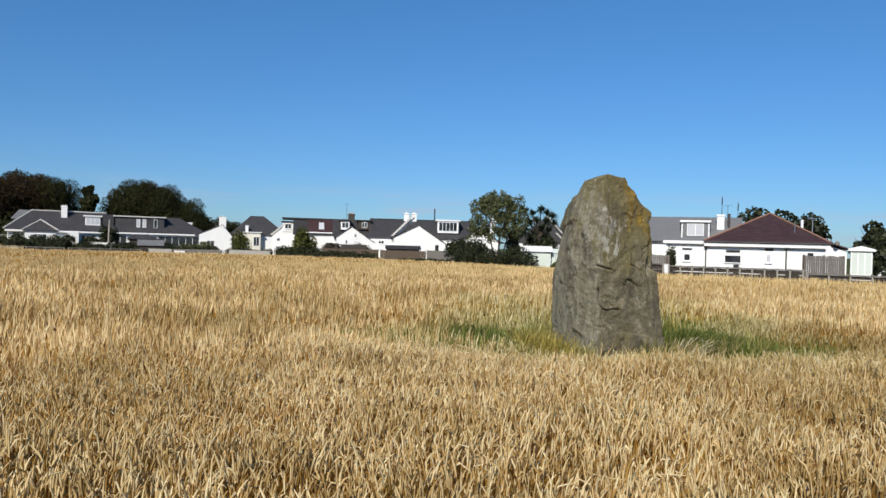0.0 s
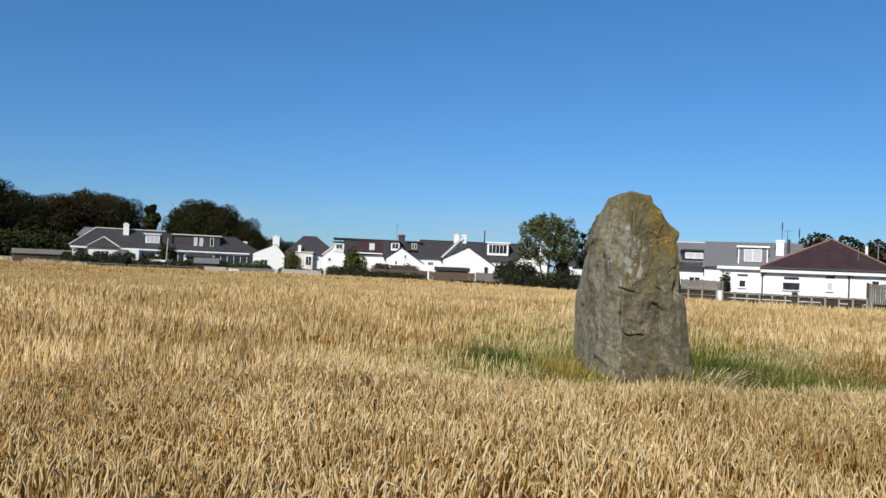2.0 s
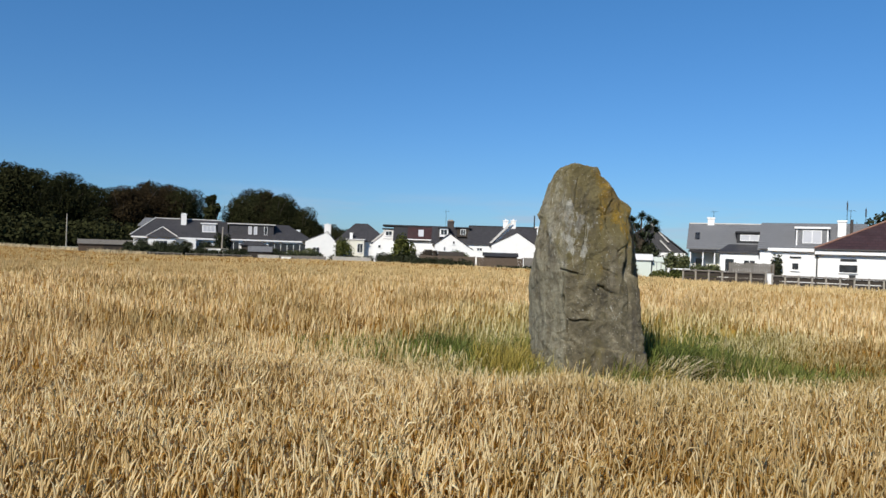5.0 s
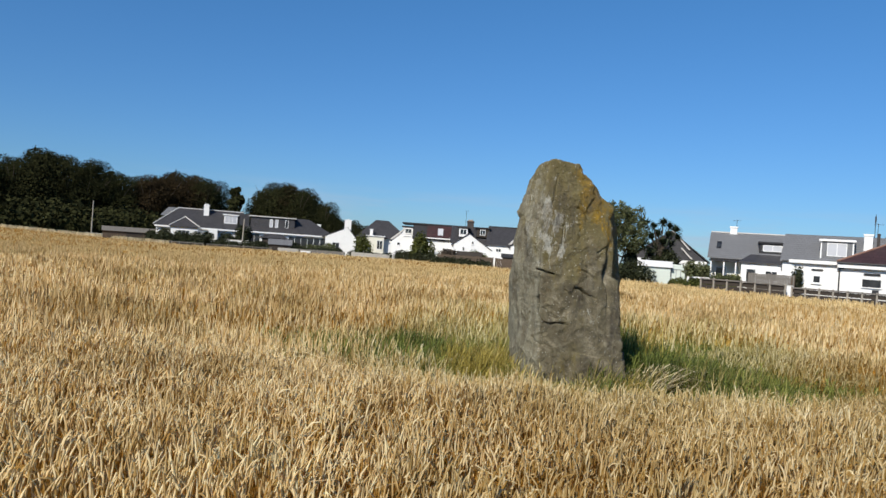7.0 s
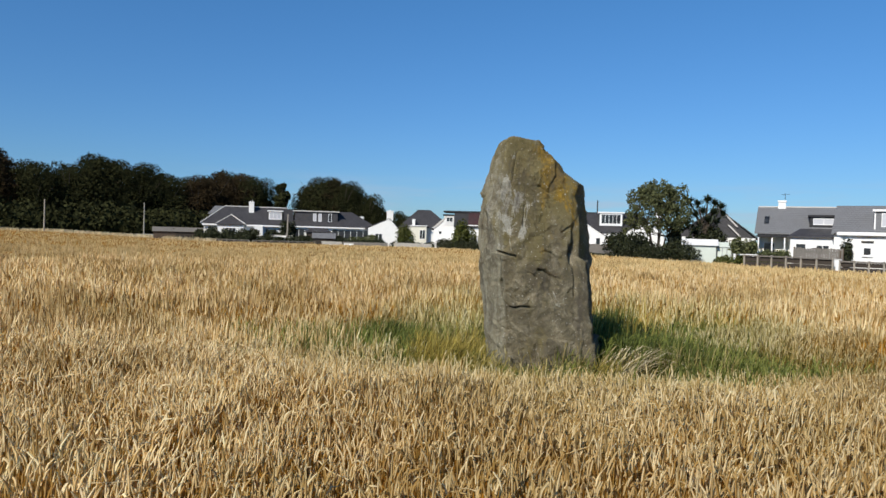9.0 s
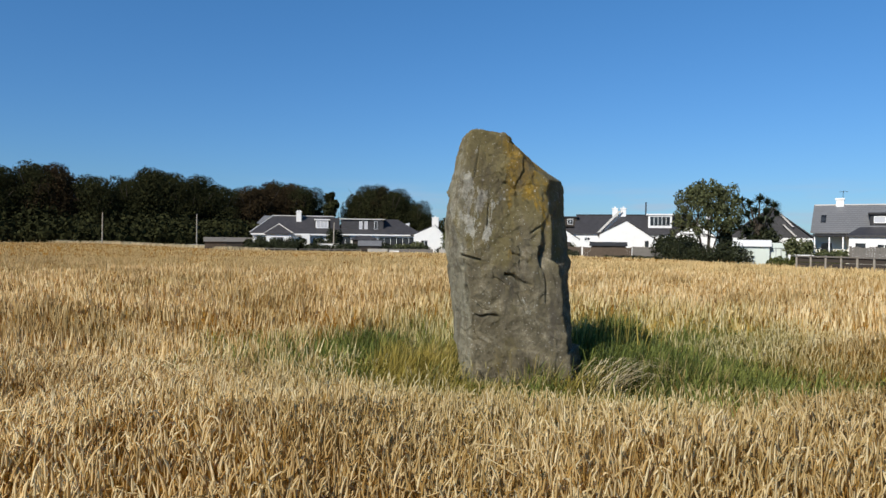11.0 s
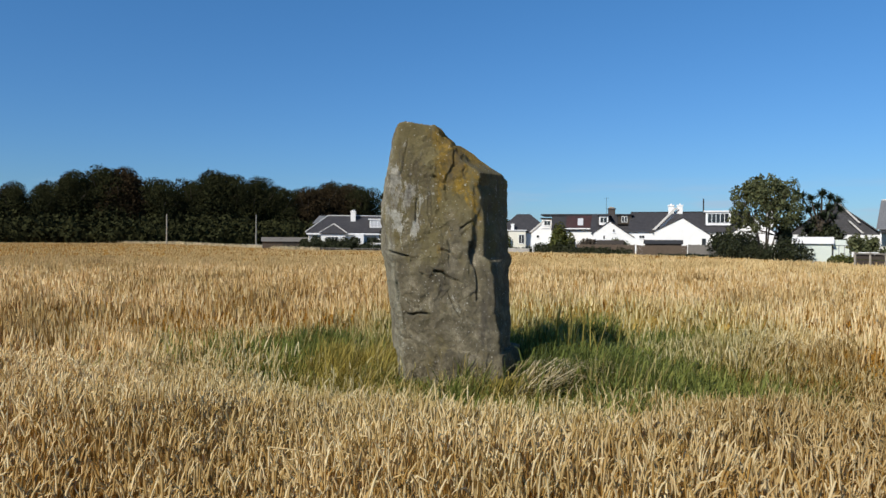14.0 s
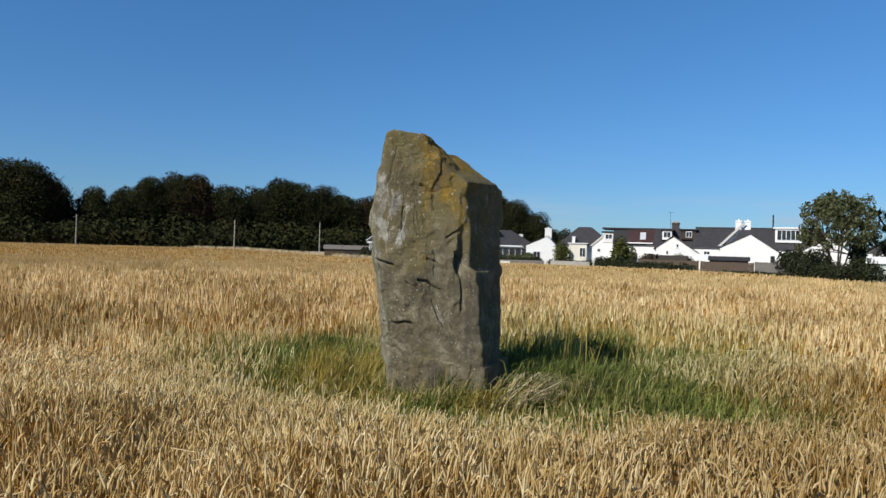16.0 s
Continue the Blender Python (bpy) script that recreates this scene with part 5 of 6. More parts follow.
# ---------- fences, sheds and walls along the gardens ----------
def rail_fence(x0, y0, x1, y1, step, high, label, boards=True):
    """Posts, top rail and low boards between two points."""
    n = max(1, round(math.hypot(x1 - x0, y1 - y0) / step))
    bearing = 90 - math.degrees(math.atan2(y1 - y0, x1 - x0))
    f = thing("fence", x0, y0, bearing - 90, label, "fence", "garden fences")
    length = math.hypot(x1 - x0, y1 - y0)
    drop = (lie(x1, y1) - lie(x0, y0)) / length
    for i in range(n + 1):
        u = length * i / n
        z = drop * u
        part("post", one_box(u - .05, u + .05, -.05, .05, z - .3, z + high + .04, .012), POST, f)
    bm = bmesh.new()
    prism(bm, [(0, high - .09), (length, drop * length + high - .09), (length, drop * length + high), (0, high)], -.075, -.052)
    part("top_rail", bm, BOARD_GREY, f)
    if boards:
        for k in range(3):
            z = .14 + k * (high - .2) / 3
            part("board", prism(bmesh.new(), [(0, z), (length, drop * length + z), (length, drop * length + z + (high - .3) / 3.1), (0, z + (high - .3) / 3.1)], .052, .072), BOARD_DARK, f)
    return f


def board_fence(x0, y0, x1, y1, high, mat, label, width=.15, gap=.012):
    """Upright boards on two rails; each board stands a little proud or askew."""
    rng = random.Random(round(x0 * 10))
    length = math.hypot(x1 - x0, y1 - y0)
    bearing = -math.degrees(math.atan2(y1 - y0, x1 - x0))
    f = thing("fence", x0, y0, bearing, label, "fence", "garden fences")
    drop = (lie(x1, y1) - lie(x0, y0)) / length
    u = 0.0
    while u < length:
        w = width * rng.uniform(.9, 1.1)
        z = drop * u
        part("board", one_box(u, u + w - gap, -.012 + rng.uniform(-.008, .008), .012, z - .1, z + high + rng.uniform(-.05, .03)), mat, f)
        u += w
    for z in (.3, high - .3):
        part("rail", prism(bmesh.new(), [(0, z), (length, drop * length + z), (length, drop * length + z + .08), (0, z + .08)], .022, .07), BOARD_DARK, f)
    n = max(1, round(length / 1.8))
    for i in range(n + 1):
        u = length * i / n
        part("post", one_box(u - .05, u + .05, .075, .17, drop * u - .3, drop * u + high + .05), BOARD, f)
    return f


def shed(x, y, b, w, d, he, hr, wall_mat, roof_mat, label, door=True, name="garden_shed"):
    h = thing(name, x, y, b, label, "shed", "garden sheds")
    n = max(4, int(w / .16))
    part("side", one_box(-w / 2, w / 2, .03, d, -.2, he - .02), wall_mat, h)
    for i in range(n):
        u = -w / 2 + w * i / n
        part("board", one_box(u, u + w / n - .012, -.0, .028, -.2, he), wall_mat, h)
    part("roof", prism(bmesh.new(), [(-.25, he - .05), (d / 2, hr), (d + .25, he - .05), (d + .25, he - .13), (d / 2, hr - .09), (-.25, he - .13)], -w / 2 - .2, w / 2 + .2, "u"), roof_mat, h)
    part("gable", prism(bmesh.new(), [(.05, he - .06), (d - .05, he - .06), (d / 2, hr - .12)], -w / 2, w / 2, "u"), wall_mat, h)
    if door:
        part("door", one_box(-w * .12, w * .14, -.03, -.004, -.05, he - .25), BOARD_DARK, h)
    return h


rail_fence(14.2, 39.0, 22.0, 35.6, .76, 1.12, "low post and board fence before the white bungalow")
rail_fence(9.6, 44.2, 13.9, 39.3, 1.05, 1.25, "post and rail fence at the corner of the garden")
board_fence(12.4, 42.6, 15.0, 41.4, 1.85, BOARD_GREY, "pale weathered close-boarded garden fence")
board_fence(15.0, 41.4, 15.6, 43.6, 1.7, BOARD_GREY, "pale weathered return of the garden fence")
board_fence(22.7, 36.75, 25.8, 37.35, 2.1, BOARD_GREY, "tall silvered board fence beside the white bungalow", .17, .03)
rail_fence(22.2, 35.4, 34.0, 31.2, 1.3, .9, "low dark fence along the garden edge")
board_fence(-9.2, 84.6, -3.2, 83.2, 1.65, BOARD, "brown panel fence behind the cottages")
board_fence(-3.0, 82.9, .6, 80.0, 1.75, BOARD_GREY, "grey panel fence beside the tall hedge")
board_fence(-17.6, 88.6, -9.6, 85.0, 1.7, BOARD, "old brown board fence behind the cottages", .18)
rail_fence(-55.4, 94.6, -46.0, 97.4, 1.5, .85, "old post and rail fence before the bungalows")
rail_fence(-66.0, 95.6, -56.0, 94.5, 1.5, .85, "weathered post and rail fence before the hipped bungalow")
shed(-6.2, 86.5, -5.5, 4.4, 2.6, 1.95, 2.35, BOARD, FELT, "low brown garden shed with felt roof")
shed(-13.2, 88.6, -5.5, 3.2, 2.4, 1.8, 2.3, BOARD, BOARD_DARK, "weathered brown shed with an open dark front")
shed(9.0, 66.6, 5.3, 3.1, 2.4, 2.05, 2.55, SHEET_GREEN, WHITE, "pale green garden shed with a white roof", False)
shed(-70.5, 98.5, -35.6, 9.4, 3.2, 1.85, 2.5, BOARD, BOARD_GREY, "long low brown shed with a weathered grey roof")


def block_wall(x0, y0, x1, y1, high, mat, label):
    """A low garden wall in courses of blocks with a coping."""
    length = math.hypot(x1 - x0, y1 - y0)
    f = thing("garden_wall", x0, y0, -math.degrees(math.atan2(y1 - y0, x1 - x0)), label, "wall", "garden walls")
    part("footing", one_box(0, length, .01, .16, -.3, high - .1), mat, f)
    rows, cols = max(2, round(high / .3)), max(2, round(length / .9))
    for r in range(rows):
        for c in range(cols):
            s = length / cols
            u = c * s + (s / 2 if r % 2 else 0)
            if u + s > length + .01:
                continue
            part("block", one_box(u + .01, u + s - .01, -.03, .012, r * high / rows, (r + 1) * high / rows - .02), mat, f)
    part("coping", one_box(-.04, length + .04, -.06, .22, high - .08, high + .03, .015), BLOCK, f)
    return f


shed(-45.0, 98.6, -22, 3.4, 2.2, 1.55, 2.3, BOARD_DARK, SLATE_PALE, "small dark shed with a grey pitched roof before the long dormer")
block_wall(-53.8, 97.2, -50.2, 98.2, 1.75, HARL, "white rendered garden wall before the hipped bungalow")
block_wall(-41.0, 97.3, -39.4, 97.3, .8, HARL, "short white wall at the field edge")
block_wall(-33.0, 98.0, -26.6, 97.0, 1.05, BLOCK, "pale blockwork garden wall beside the field")
block_wall(-82.0, 101.6, -75.2, 99.2, .95, BOARD, "low brown stone wall beside the field shed")
block_wall(-45.0, 97.8, -41.5, 97.7, .95, BLOCK, "low grey garden wall beside the field")
board_fence(-41.3, 97.7, -34.0, 97.6, 1.0, BOARD_GREY, "low grey garden fence beside the field", .2)


def white_box():
    h = thing("oil_tank", -25.7, 97.4, -14, "white painted box cabinet on the field edge", "cabinet")
    part("body", one_box(-.5, .5, 0, .8, -.1, 1.35, .03), WHITE, h)
    part("lid", one_box(-.56, .56, -.06, .86, 1.352, 1.5, .03), WHITE, h)
    part("hatch", one_box(-.3, .1, -.03, -.003, .35, 1.0), SKEW, h)


def glasshouse():
    h = thing("greenhouse", 11.6, 66.8, 5.3, "small grey framed greenhouse beside the shed", "greenhouse")
    for v in (0, 1.8):
        bm = bmesh.new()
        for u in np.linspace(-.9, .9, 5):
            box(bm, u - .03, u + .03, v, v + .06, 0, 1.76)
        box(bm, -.93, .93, v - .01, v + .07, 1.75, 1.82)
        part("frame", bm, METAL, h)
    part("roof", prism(bmesh.new(), [(-.05, 1.83), (.93, 2.3), (1.9, 1.83), (1.9, 1.80), (.93, 2.26), (-.05, 1.80)], -.95, .95, "u"), SHEET_GREEN, h)
    for i in range(4):
        u = -.9 + i * .45
        part("pane", one_box(u + .03, u + .42, .02, .04, .02, 1.75), SHEET_GREEN, h)


def trough():
    h = thing("garden_bench", 13.2, 64.9, 8, "long white garden table beside the greenhouse", "table")
    part("tabletop", one_box(-1.25, 1.25, 0, .7, 1.05, 1.2, .02), WHITE, h)
    for u in (-1.15, 1.15):
        part("leg", one_box(u - .1, u + .1, .05, .6, -.1, 1.05), WHITE, h)


def white_barrel():
    h = thing("water_barrel", 14.4, 40.2, 15, "small white water barrel beside the fence", "barrel")
    bm = tube(bmesh.new(), (0, 0, -.05), (0, 0, .5), .24, .29, 14)
    tube(bm, (0, 0, .5), (0, 0, 1.15), .29, .23, 14)
    part("barrel", bm, WHITE, h)
    part("lid", tube(bmesh.new(), (0, 0, 1.15), (0, 0, 1.2), .25, .24, 14), SKEW, h)


def parked_car():
    h = thing("car", 31.6, 39.6, 30, "small white car parked behind the garden hedge", "car")
    prof = [(-1.9, .35), (1.9, .35), (1.95, .75), (1.15, .9), (.55, 1.4), (-1.1, 1.42), (-1.8, .95), (-1.95, .7)]
    part("body", prism(bmesh.new(), prof, -.8, .8), CARPAINT, h)
    part("windscreen", prism(bmesh.new(), [(.62, 1.33), (1.12, .93), (1.2, .93), (.66, 1.38)], -.7, .7), GLASS, h)
    part("side_window", prism(bmesh.new(), [(-1.0, .95), (.95, .95), (.5, 1.33), (-.95, 1.34)], -.82, -.79), GLASS, h)
    for u in (-1.2, 1.2):
        for v in (-.78, .6):
            w = part("wheel", tube(bmesh.new(), (u, v, .32), (u, v + .2, .32), .32, .32, 18), TYRE, h)
            part("rim", tube(bmesh.new(), (u, v - .01, .32), (u, v + .02, .32), .19, .19, 12), METAL, w)
    part("headlight", one_box(1.93, 1.97, -.7, -.45, .6, .75), GLASS, h)


white_box()
glasshouse()
trough()
white_barrel()
parked_car()


# ---------- poles ----------
def pole(x, y, high, label, lean=0.0, name="telegraph_pole"):
    h = thing(name, x, y, 0, label, "pole", "field poles")
    part("shaft", tube(bmesh.new(), (0, 0, -.5), (lean, 0, high), .14, .10, 10), POST, h)
    part("cap", tube(bmesh.new(), (lean, 0, high), (lean, 0, high + .12), .11, .05, 10), PIPE, h)
    return h


def lamp_post(x, y, high):
    h = thing("street_lamp", x, y, 0, "slim grey street lamp behind the roofs", "street lamp")
    part("column", tube(bmesh.new(), (0, 0, -.3), (0, 0, high), .07, .05, 8), METAL, h)
    part("lantern", one_box(-.28, .28, -.12, .12, high, high + .16, .03), METAL, h)


right48, away48 = np.array([.729, .685]), np.array([-.685, .729])
for u, high, lean in ((-31.2, 6.4, 0.0), (-2.0, 6.4, .05), (15.4, 6.9, .0)):
    q = np.array([-99.2, 102.1]) + u * right48 + (1.5 if u < 5 else 4.0) * away48
    pole(q[0], q[1], high, "pale wooden pole before the dark wood", lean)
pole(-51.2, 98.0, 5.2, "pale wooden pole beside the bungalow gardens", .15)
lamp_post(27.4, 44.6, 5.0)
for x, y, z in ((33.9, 78.0, 9.6), (35.5, 77.0, 8.8)):
    m = thing("aerial_mast", x, y, 25, "thin grey aerial mast above the trees", "mast", "masts behind the houses")
    part("mast", tube(bmesh.new(), (0, 0, -.3), (0, 0, z), .045, .03, 6), PIPE, m)
    part("aerial_head", one_box(-.07, .07, -.05, .05, z - 1.0, z - .2), PIPE, m)


# ---------- trees, hedges and shrubs ----------
def leaf_cloud(rng, lobes, count, size, squash=1.0, inner=0.25):
    """Bent leaf sprays spread over the skin of a group of lobes (x, y, z, rx, ry, rz)."""
    lobes = np.array(lobes, float)
    share = (lobes[:, 3] * lobes[:, 5]) ** 1.0
    pick = rng.choice(len(lobes), count, p=share / share.sum())
    d = rng.normal(0, 1, (count, 3))
    d /= np.linalg.norm(d, axis=1)[:, None]
    depth = 1 - inner * rng.random((count, 1)) ** 1.5 + 0.045 * rng.normal(0, 1, (count, 1))
    c = lobes[pick, :3] + d * depth * lobes[pick, 3:]
    n = d + rng.normal(0, .75, (count, 3))
    n /= np.linalg.norm(n, axis=1)[:, None]
    a = np.cross(n, rng.normal(0, 1, (count, 3)))
    a /= np.linalg.norm(a, axis=1)[:, None]
    b = np.cross(n, a) * squash
    s = size * rng.uniform(.55, 1.35, (count, 1))
    V = np.stack([c - a * s - b * s * .25, c + b * s * .55 + n * s * .12, c + a * s - b * s * .1, c - b * s * .6 - n * s * .12], 1)
    F = (np.arange(count)[:, None] * 4 + np.arange(4)[None])
    return V.reshape(-1, 3), F


def trunk_mesh(rng, high, r, forks, spread):
    bm = bmesh.new()
    top = Vector((rng.uniform(-.1, .1), rng.uniform(-.1, .1), high * .55))
    tube(bm, (0, 0, -.3), top * .5, r, r * .8, 8)
    tube(bm, top * .5, top, r * .8, r * .55, 8)
    for i in range(forks):
        a = 2 * math.pi * i / forks + rng.uniform(-.4, .4)
        start = top * rng.uniform(.6, 1.0)
        mid = start + Vector((math.cos(a) * spread * .5, math.sin(a) * spread * .5, high * .16))
        end = mid + Vector((math.cos(a + .3) * spread * .5, math.sin(a + .3) * spread * .5, high * rng.uniform(.1, .22)))
        tube(bm, start, mid, r * .42, r * .28, 6)
        tube(bm, mid, end, r * .28, r * .08, 6)
    return bm


def tree(name, x, y, high, radius, seed, leaf, count, size, label, category="tree", group="", base=.18, lobes_n=11):
    """A tapered trunk with limbs and a crown of leaf sprays on a dozen uneven lobes."""
    rng = np.random.default_rng(seed)
    py = random.Random(seed)
    h = thing(name, x, y, py.uniform(0, 360), label, category, group)
    part("trunk", trunk_mesh(py, high, max(.08, high * .022), 6, radius * .8), BARK, h)
    lobes = []
    for i in range(lobes_n):
        a, t = 2.4 * i + py.uniform(-.4, .4), (i + .5) / lobes_n
        z = high * (base + .12 + (.90 - base - .12) * t)
        prof = math.sin(math.pi * min(1, .22 + .78 * t)) ** .7
        off = radius * .62 * prof * py.uniform(.5, 1.0)
        s = radius * py.uniform(.34, .55) * (0.75 + .4 * prof)
        lobes.append((off * math.cos(a), off * math.sin(a), min(z, high - s * .8), s, s, s * py.uniform(.7, 1.0)))
    lobes.append((0, 0, high * .55, radius * .55, radius * .55, high * .30))
    V, F = leaf_cloud(rng, lobes, count, size, 1.5, .35)
    crown = new("crown", mesh_np("crown", V, F, [leaf]))
    crown.parent = h
    return h


def wood():
    """The dark wood: a few trees built, then set again at other sizes and turns."""
    py = random.Random(21)
    kinds = []
    for k in range(5):
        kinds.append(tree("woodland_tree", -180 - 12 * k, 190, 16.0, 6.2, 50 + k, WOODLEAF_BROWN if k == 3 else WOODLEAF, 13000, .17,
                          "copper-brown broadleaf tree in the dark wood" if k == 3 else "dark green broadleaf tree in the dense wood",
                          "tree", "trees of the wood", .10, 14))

    def run(anchor, right, away, heights, u0, u1, step):
        u = u0
        while u < u1:
            top = np.interp(u, [p[0] for p in heights], [p[1] for p in heights])
            for row in range(2):
                v = row * 9 + py.uniform(0, 5)
                q = np.array(anchor) + (u + py.uniform(-1.5, 1.5)) * right + v * away
                s = (top * (1.05 if row == 0 else 1.09) * py.uniform(.92, 1.03)) / 16.0
                m = pose(q[0], q[1], lie(*q), 0, 0, py.uniform(0, 360)) @ Matrix.Diagonal((s * py.uniform(.85, 1.1), s * py.uniform(.85, 1.1), s, 1))
                copy_thing(py.choice(kinds), m)
            u += step * py.uniform(.8, 1.2)

    b = radians(-48.3)
    run((-138.2, 119.3), np.array([math.cos(b), -math.sin(b)]), np.array([math.sin(b), math.cos(b)]),
        ((-120, 17), (-60, 17), (-34, 19.2), (-29, 17.2), (-25, 14.6), (-13, 14.1), (-6, 16.4), (1, 19.2), (7, 18.8), (13, 16.8), (16, 15.2), (24, 18.6), (36, 17.8), (42, 15.8), (52, 15)), -110, 52, 6.2)
    b = radians(-27.0)
    run((-92.3, 167.8), np.array([math.cos(b), -math.sin(b)]), np.array([math.sin(b), math.cos(b)]),
        ((-16, 16), (-6, 18.2), (-1, 15.6), (0, 14.5)), -16, 2, 5.0)
    run((-92.3, 167.8), np.array([math.cos(b), -math.sin(b)]), np.array([math.sin(b), math.cos(b)]),
        ((11, 14.5), (18, 18.0), (21, 17.6), (26, 15.6), (32, 11.4), (38, 9.2), (44, 8.0)), 12, 44, 4.2)
    rng = np.random.default_rng(77)
    lobes = []
    for i in range(210):
        t = (i % 70) / 69
        p = np.array([-205, 40]) * (1 - t) + np.array([-84, 142]) * t + rng.normal(0, 1.5, 2) + np.array([-4.5, 5.0]) * (i // 70)
        s = rng.uniform(1.5, 3.4) + .9 * (i // 70)
        lobes.append((p[0], p[1], lie(*p) + s * .6, s * 1.5, s * 1.5, s))
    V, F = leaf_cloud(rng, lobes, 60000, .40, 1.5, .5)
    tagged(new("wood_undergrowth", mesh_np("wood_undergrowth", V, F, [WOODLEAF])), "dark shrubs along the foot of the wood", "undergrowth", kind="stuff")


def shrub(x, y, w, d, h, seed, leaf, count, label, size=.12, name="shrub"):
    rng = np.random.default_rng(seed)
    t = thing(name, x, y, 0, label, "shrub", "garden shrubs")
    lobes = []
    for i in range(9):
        lobes.append((rng.uniform(-.5, .5) * w * .7, rng.uniform(-.5, .5) * d * .7, h * rng.uniform(.3, .68), w * rng.uniform(.2, .32), d * rng.uniform(.25, .4), h * rng.uniform(.25, .34)))
    V, F = leaf_cloud(rng, lobes, int(count * 2.2), size, 1.0, .6)
    V[:, 2] = np.maximum(V[:, 2], -.05)
    part("stem", tube(bmesh.new(), (0, 0, -.1), (0, 0, h * .5), .05, .03, 6), BARK, t)
    c = new("foliage", mesh_np("foliage", V, F, [leaf]))
    c.parent = t
    return t


def hedge(x0, y0, x1, y1, h, d, seed, leaf, count, label, size=.11):
    rng = np.random.default_rng(seed)
    length = math.hypot(x1 - x0, y1 - y0)
    t = thing("hedge", x0, y0, -math.degrees(math.atan2(y1 - y0, x1 - x0)), label, "hedge", "garden hedges")
    n = max(4, int(length / (h * .45)))
    lobes = []
    for i in range(n + 1):
        s = h * rng.uniform(.42, .58)
        lobes.append((length * i / n, rng.uniform(-.15, .15) * d, s * .95, s * 1.1, d * .5, s))
    V, F = leaf_cloud(rng, lobes, int(count * 2.2), size, 1.0, .6)
    V[:, 2] = np.maximum(V[:, 2], -.1)
    c = new("foliage", mesh_np("foliage", V, F, [leaf]))
    c.parent = t
    for i in range(0, n, 2):
        part("stem", tube(bmesh.new(), (length * i / n, 0, -.2), (length * i / n, 0, h * .5), .04, .03, 5), BARK, t)
    return t


def umbrella_tree(x, y, high, radius, seed, leaf, count, label):
    """Several splayed stems under one broad, airy dome of leaf tufts, a few low side sprays."""
    rng, py = np.random.default_rng(seed), random.Random(seed)
    h = thing("garden_tree", x, y, 0, label, "tree", "garden trees")
    low, lobes, bm = high * .545, [], bmesh.new()
    forks = []
    for i in range(5):
        a = 2 * math.pi * i / 5 + py.uniform(-.3, .3)
        q = Vector((math.cos(a) * radius * .33, math.sin(a) * radius * .33, high * py.uniform(.36, .46)))
        tube(bm, (.12 * math.cos(a), .12 * math.sin(a), -.3), q, .10, .07, 7)
        forks.append(q)
    for i in range(64):
        up = 1 - (i + .5) / 64 * 1.58
        a = 2.4 * i
        flat = math.sqrt(max(0, 1 - min(1, abs(up)) ** 2))
        reach = py.uniform(.76, 1.0) * (.96 if up > -.3 else .80)
        c = Vector((math.cos(a) * flat * radius * reach, math.sin(a) * flat * radius * reach, low + up * (high - low - .35) * reach))
        r = radius * py.uniform(.12, .21)
        lobes.append((c.x, c.y, c.z, r, r, r * py.uniform(.9, 1.4)))
        if i % 2:
            q = min(forks, key=lambda f: (f - c).length)
            m = q.lerp(c, .55) + Vector((0, 0, .15))
            tube(bm, q, m, .06, .04, 5)
            tube(bm, m, c, .04, .012, 5)
    for i in range(14):
        a = 2.4 * i + .5
        r = radius * py.uniform(.30, .60)
        lobes.append((math.cos(a) * r, math.sin(a) * r, low + py.uniform(.1, .6) * (high - low), .75, .75, .7))
    for u, z, r in ((-.88, .46, .55), (-.70, .40, .45), (.80, .44, .6), (1.0, .40, .5), (.62, .37, .5), (-.95, .36, .4)):
        c = Vector((u * radius, py.uniform(-.5, .5), z * high))
        lobes.append((c.x, c.y, c.z, r, r, r))
        tube(bm, forks[0] * .8, c, .05, .015, 5)
    part("trunk", bm, BARK, h)
    V, F = leaf_cloud(rng, lobes, count, .12, 1.4, .6)
    crown = new("crown", mesh_np("crown", V, F, [leaf]))
    crown.parent = h
    return h


def cordyline(x, y):
    """A cabbage palm: a forked trunk, its heads of sword leaves stacked in layers and fanning up and out."""
    py = random.Random(9)
    h = thing("cabbage_palm", x, y, 5.7, "dark cabbage palm with layered spiky heads of leaves", "tree")
    heads = ((-1.5, .2, 6.5), (-.7, -.3, 6.2), (.2, .1, 6.7), (.9, .4, 6.3), (1.5, -.2, 5.9), (1.7, .2, 5.1), (.8, -.4, 5.3), (-.2, .3, 5.4), (-.9, 0, 5.0),
             (.3, -.2, 4.5), (1.1, .3, 4.3), (-.5, .2, 4.0), (.5, .1, 3.5), (-.9, -.2, 3.2), (0, .2, 2.7))
    bm = tube(bmesh.new(), (.1, 0, -.3), (.1, 0, 3.0), .24, .18, 8)
    for p in heads:
        tube(bm, (.1, 0, min(3.0, p[2] - .8)), p, .12, .07, 6)
    part("trunk", bm, BARK, h)
    for p in heads:
        bm = bmesh.new()
        out = Vector((p[0] * .45, p[1] * .4, .55))
        for i in range(170):
            d = (out + Vector((py.gauss(0, .62), py.gauss(0, .62), py.gauss(0, .42)))).normalized()
            side = d.cross(Vector((0, 0, 1))).normalized() * .055
            L = py.uniform(.55, 1.15)
            a, m, e = Vector(p), Vector(p) + d * L * .55, Vector(p) + d * L - Vector((0, 0, .16 * L))
            v = [bm.verts.new(q) for q in (a - side * .6, a + side * .6, m + side, m - side, e)]
            bm.faces.new(v[:4])
            bm.faces.new((v[3], v[2], v[4]))
        part("leaf_head", bm, SPIKELEAF, h)


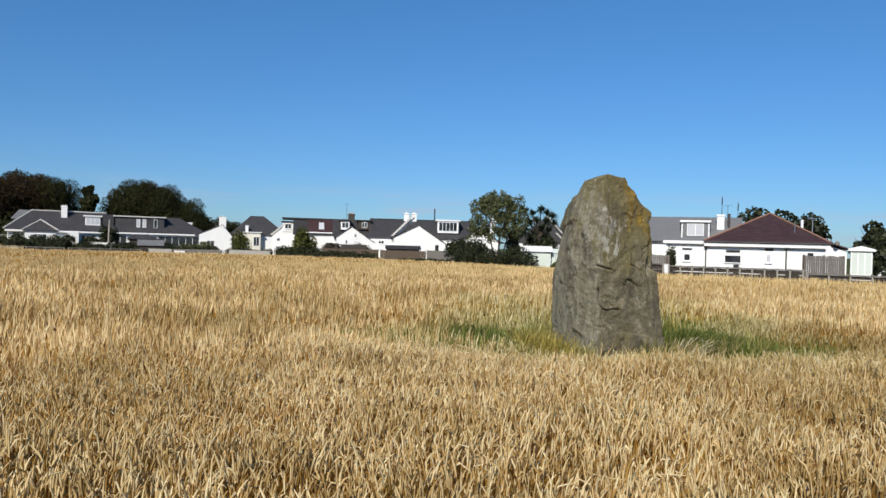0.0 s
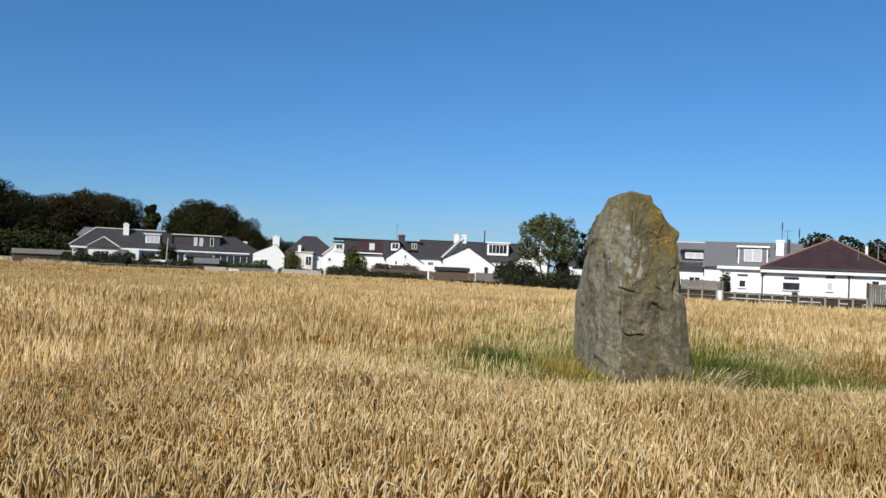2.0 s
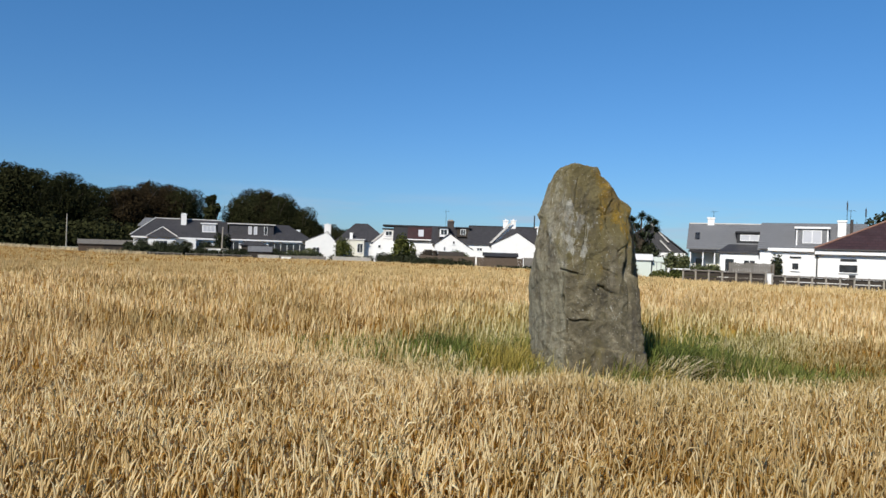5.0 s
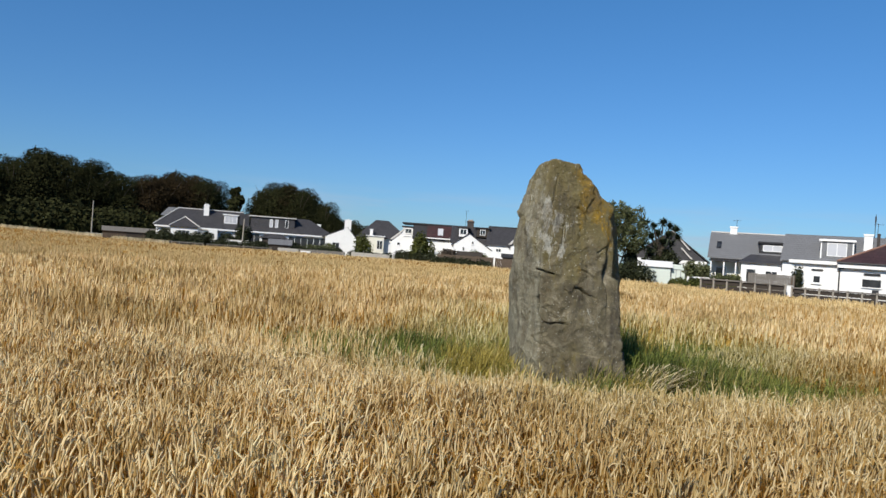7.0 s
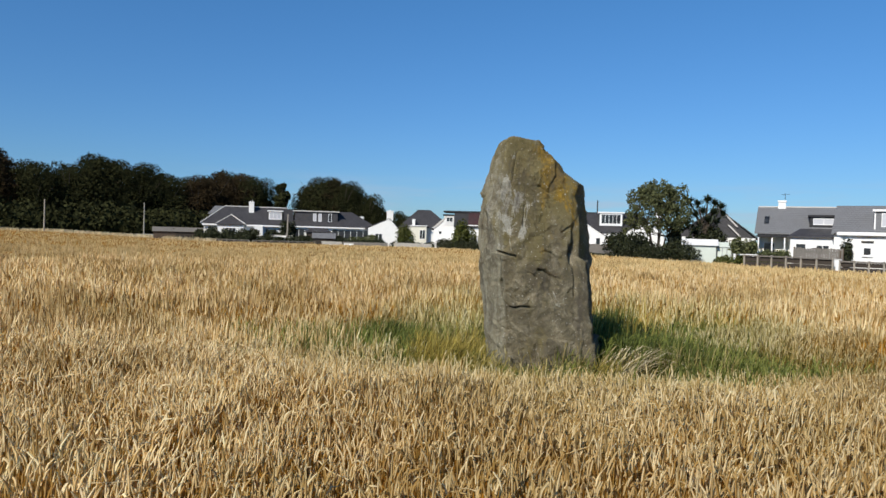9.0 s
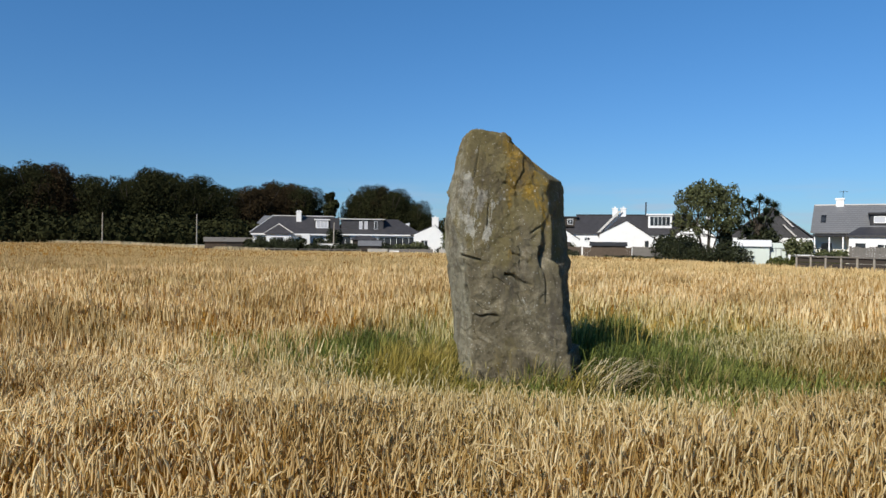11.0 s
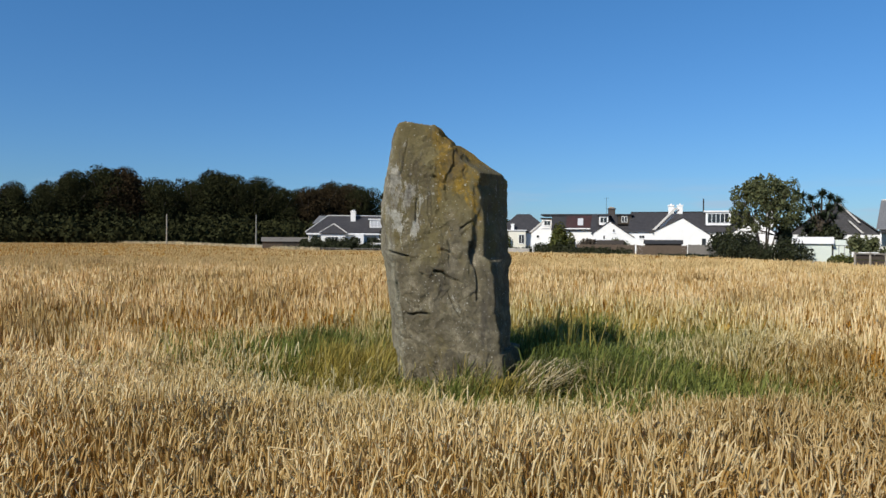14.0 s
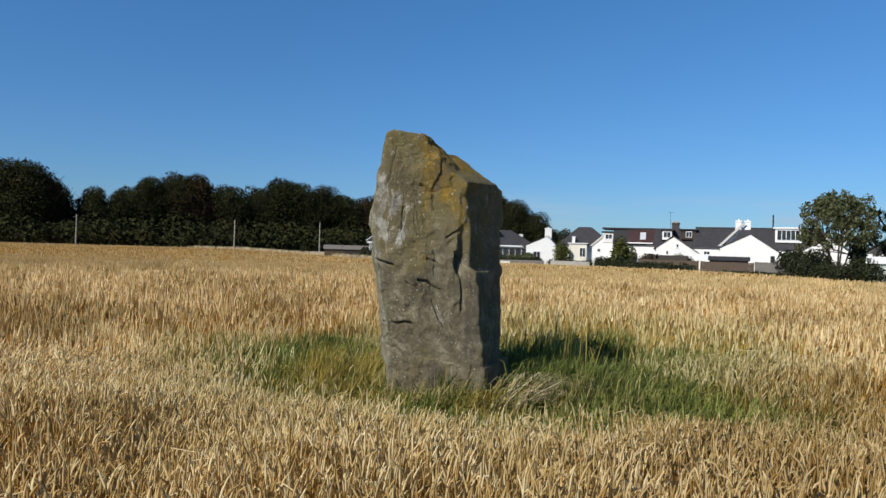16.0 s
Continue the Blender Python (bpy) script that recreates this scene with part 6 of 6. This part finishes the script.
wood()
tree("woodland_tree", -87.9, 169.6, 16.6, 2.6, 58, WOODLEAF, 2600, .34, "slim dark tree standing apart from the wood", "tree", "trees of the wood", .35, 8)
umbrella_tree(5.1, 71.0, 9.3, 3.5, 31, GARDENLEAF, 10500, "broad airy garden tree with several stems beside the cottages")
cordyline(10.0, 72.2)
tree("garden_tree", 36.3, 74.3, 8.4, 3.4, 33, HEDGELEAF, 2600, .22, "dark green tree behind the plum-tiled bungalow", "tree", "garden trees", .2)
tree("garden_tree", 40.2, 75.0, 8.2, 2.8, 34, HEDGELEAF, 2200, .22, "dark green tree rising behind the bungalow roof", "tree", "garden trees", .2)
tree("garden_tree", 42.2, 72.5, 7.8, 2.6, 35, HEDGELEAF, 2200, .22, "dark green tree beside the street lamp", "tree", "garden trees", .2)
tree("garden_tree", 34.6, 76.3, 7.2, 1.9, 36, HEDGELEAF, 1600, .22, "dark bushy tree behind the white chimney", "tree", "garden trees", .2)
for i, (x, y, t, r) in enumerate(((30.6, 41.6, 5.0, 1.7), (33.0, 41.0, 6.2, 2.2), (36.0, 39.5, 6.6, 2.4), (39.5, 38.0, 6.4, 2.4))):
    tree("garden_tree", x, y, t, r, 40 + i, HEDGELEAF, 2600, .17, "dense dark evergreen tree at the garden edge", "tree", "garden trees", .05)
hedge(28.2, 36.6, 40.0, 32.2, 1.7, 1.2, 60, HEDGELEAF, 3000, "dark clipped hedge at the end of the gardens")
hedge(1.0, 77.0, 7.8, 66.0, 2.3, 2.2, 61, HEDGELEAF, 5200, "tall dark hedge under the garden tree")
hedge(-25.0, 96.0, -19.0, 91.5, 1.9, 1.4, 62, HEDGELEAF, 2600, "dark hedge behind the white cabinet")
hedge(-6.2, 82.6, .4, 78.6, .7, .8, 63, HEDGELEAF, 1600, "rough low growth under the panel fence")
hedge(-50.0, 99.0, -44.0, 100.6, 1.5, 1.2, 64, HEDGELEAF, 2000, "low dark hedge before the bungalows")
hedge(10.2, 62.0, 14.2, 57.0, 1.0, 1.2, 65, LIMELEAF, 1800, "low bright green growth beside the greenhouse")
shrub(-20.7, 94.5, 3.8, 2.4, 5.2, 70, LIMELEAF, 2000, "tall green rounded shrub before the white cottage", .16)
shrub(-31.7, 99.6, 2.8, 1.6, 4.5, 71, LIMELEAF, 900, "bright green shrub beside the white gable", .15)
shrub(-38.5, 100.6, 6.0, 2.0, 2.4, 72, GARDENLEAF, 1300, "green garden shrubs before the white cottage", .15)
shrub(-58.0, 98.2, 4.2, 2.0, 3.1, 73, HEDGELEAF, 1300, "dark rounded shrub before the hipped bungalow", .16)
shrub(-62.6, 96.6, 5.0, 2.0, 2.9, 74, HEDGELEAF, 1200, "dark garden shrub beside the bungalow bay", .16)
shrub(-51.6, 99.4, 2.2, 1.6, 4.4, 75, HEDGELEAF, 1200, "tall dark shrub beside the pale pole", .16)
shrub(-45.6, 101.0, 6.5, 1.8, 2.2, 76, HEDGELEAF, 1500, "low dark shrubs before the long dormer", .15)
shrub(-12.2, 91.2, 2.4, 1.6, 2.8, 77, GARDENLEAF, 800, "green shrub beside the cottage gable", .14)
shrub(-16.8, 92.0, 3.4, 1.8, 2.7, 78, BARK, 900, "brown bare shrub before the red mansard", .14)
shrub(13.0, 65.8, 2.4, 1.8, 2.9, 79, GARDENLEAF, 1100, "green garden shrub behind the white table", .13)
shrub(15.0, 62.6, 2.6, 1.6, 2.0, 80, GARDENLEAF, 1000, "green shrub beside the porch", .13)
shrub(15.4, 42.6, .9, .8, 2.7, 81, HEDGELEAF, 500, "small dark conifer by the fence corner", .09)
shrub(21.6, 39.6, 1.1, .7, 1.1, 82, HEDGELEAF, 500, "small dark shrub against the white wall", .08)
shrub(22.9, 39.0, 1.2, .8, 1.0, 83, HEDGELEAF, 500, "low dark shrub against the white wall", .08)
shrub(-73.5, 98.2, 3.0, 2.0, 2.4, 84, HEDGELEAF, 900, "scrubby dark shrub beside the field shed", .16)
shrub(2.0, 80.5, 5.0, 2.5, 3.6, 85, HEDGELEAF, 1600, "dark shrubs under the garden tree", .16)

hedge(-66.5, 97.4, -57.5, 96.4, 1.9, 1.3, 90, HEDGELEAF, 2600, "dark hedge before the hipped bungalow", .15)
hedge(-55.0, 96.6, -46.5, 99.0, 1.7, 1.3, 91, HEDGELEAF, 2600, "uneven dark hedge before the long dormer", .15)
hedge(-42.5, 99.2, -35.5, 99.0, 1.5, 1.2, 92, HEDGELEAF, 1800, "dark garden hedge before the white cottage", .14)
hedge(-17.8, 87.4, -10.0, 84.0, 1.3, 1.0, 93, HEDGELEAF, 2000, "dark scrub along the brown fence", .13)
hedge(-33.5, 99.2, -27.0, 98.2, 1.3, 1.0, 94, HEDGELEAF, 1500, "dark hedge behind the blockwork wall", .13)
shrub(-54.6, 100.4, 4.2, 2.0, 2.9, 95, HEDGELEAF, 1300, "dark shrub between the two bungalows", .16)
shrub(-66.2, 97.8, 3.2, 2.0, 2.6, 96, HEDGELEAF, 1000, "dark shrub at the end of the bungalow", .16)
shrub(10.6, 72.2, 3.4, 2.0, 4.6, 97, HEDGELEAF, 1800, "dark shrubs under the cabbage palm", .16)
shrub(7.6, 71.2, 2.6, 2.0, 3.8, 98, HEDGELEAF, 1200, "dark bush between the palm and the garden tree", .16)
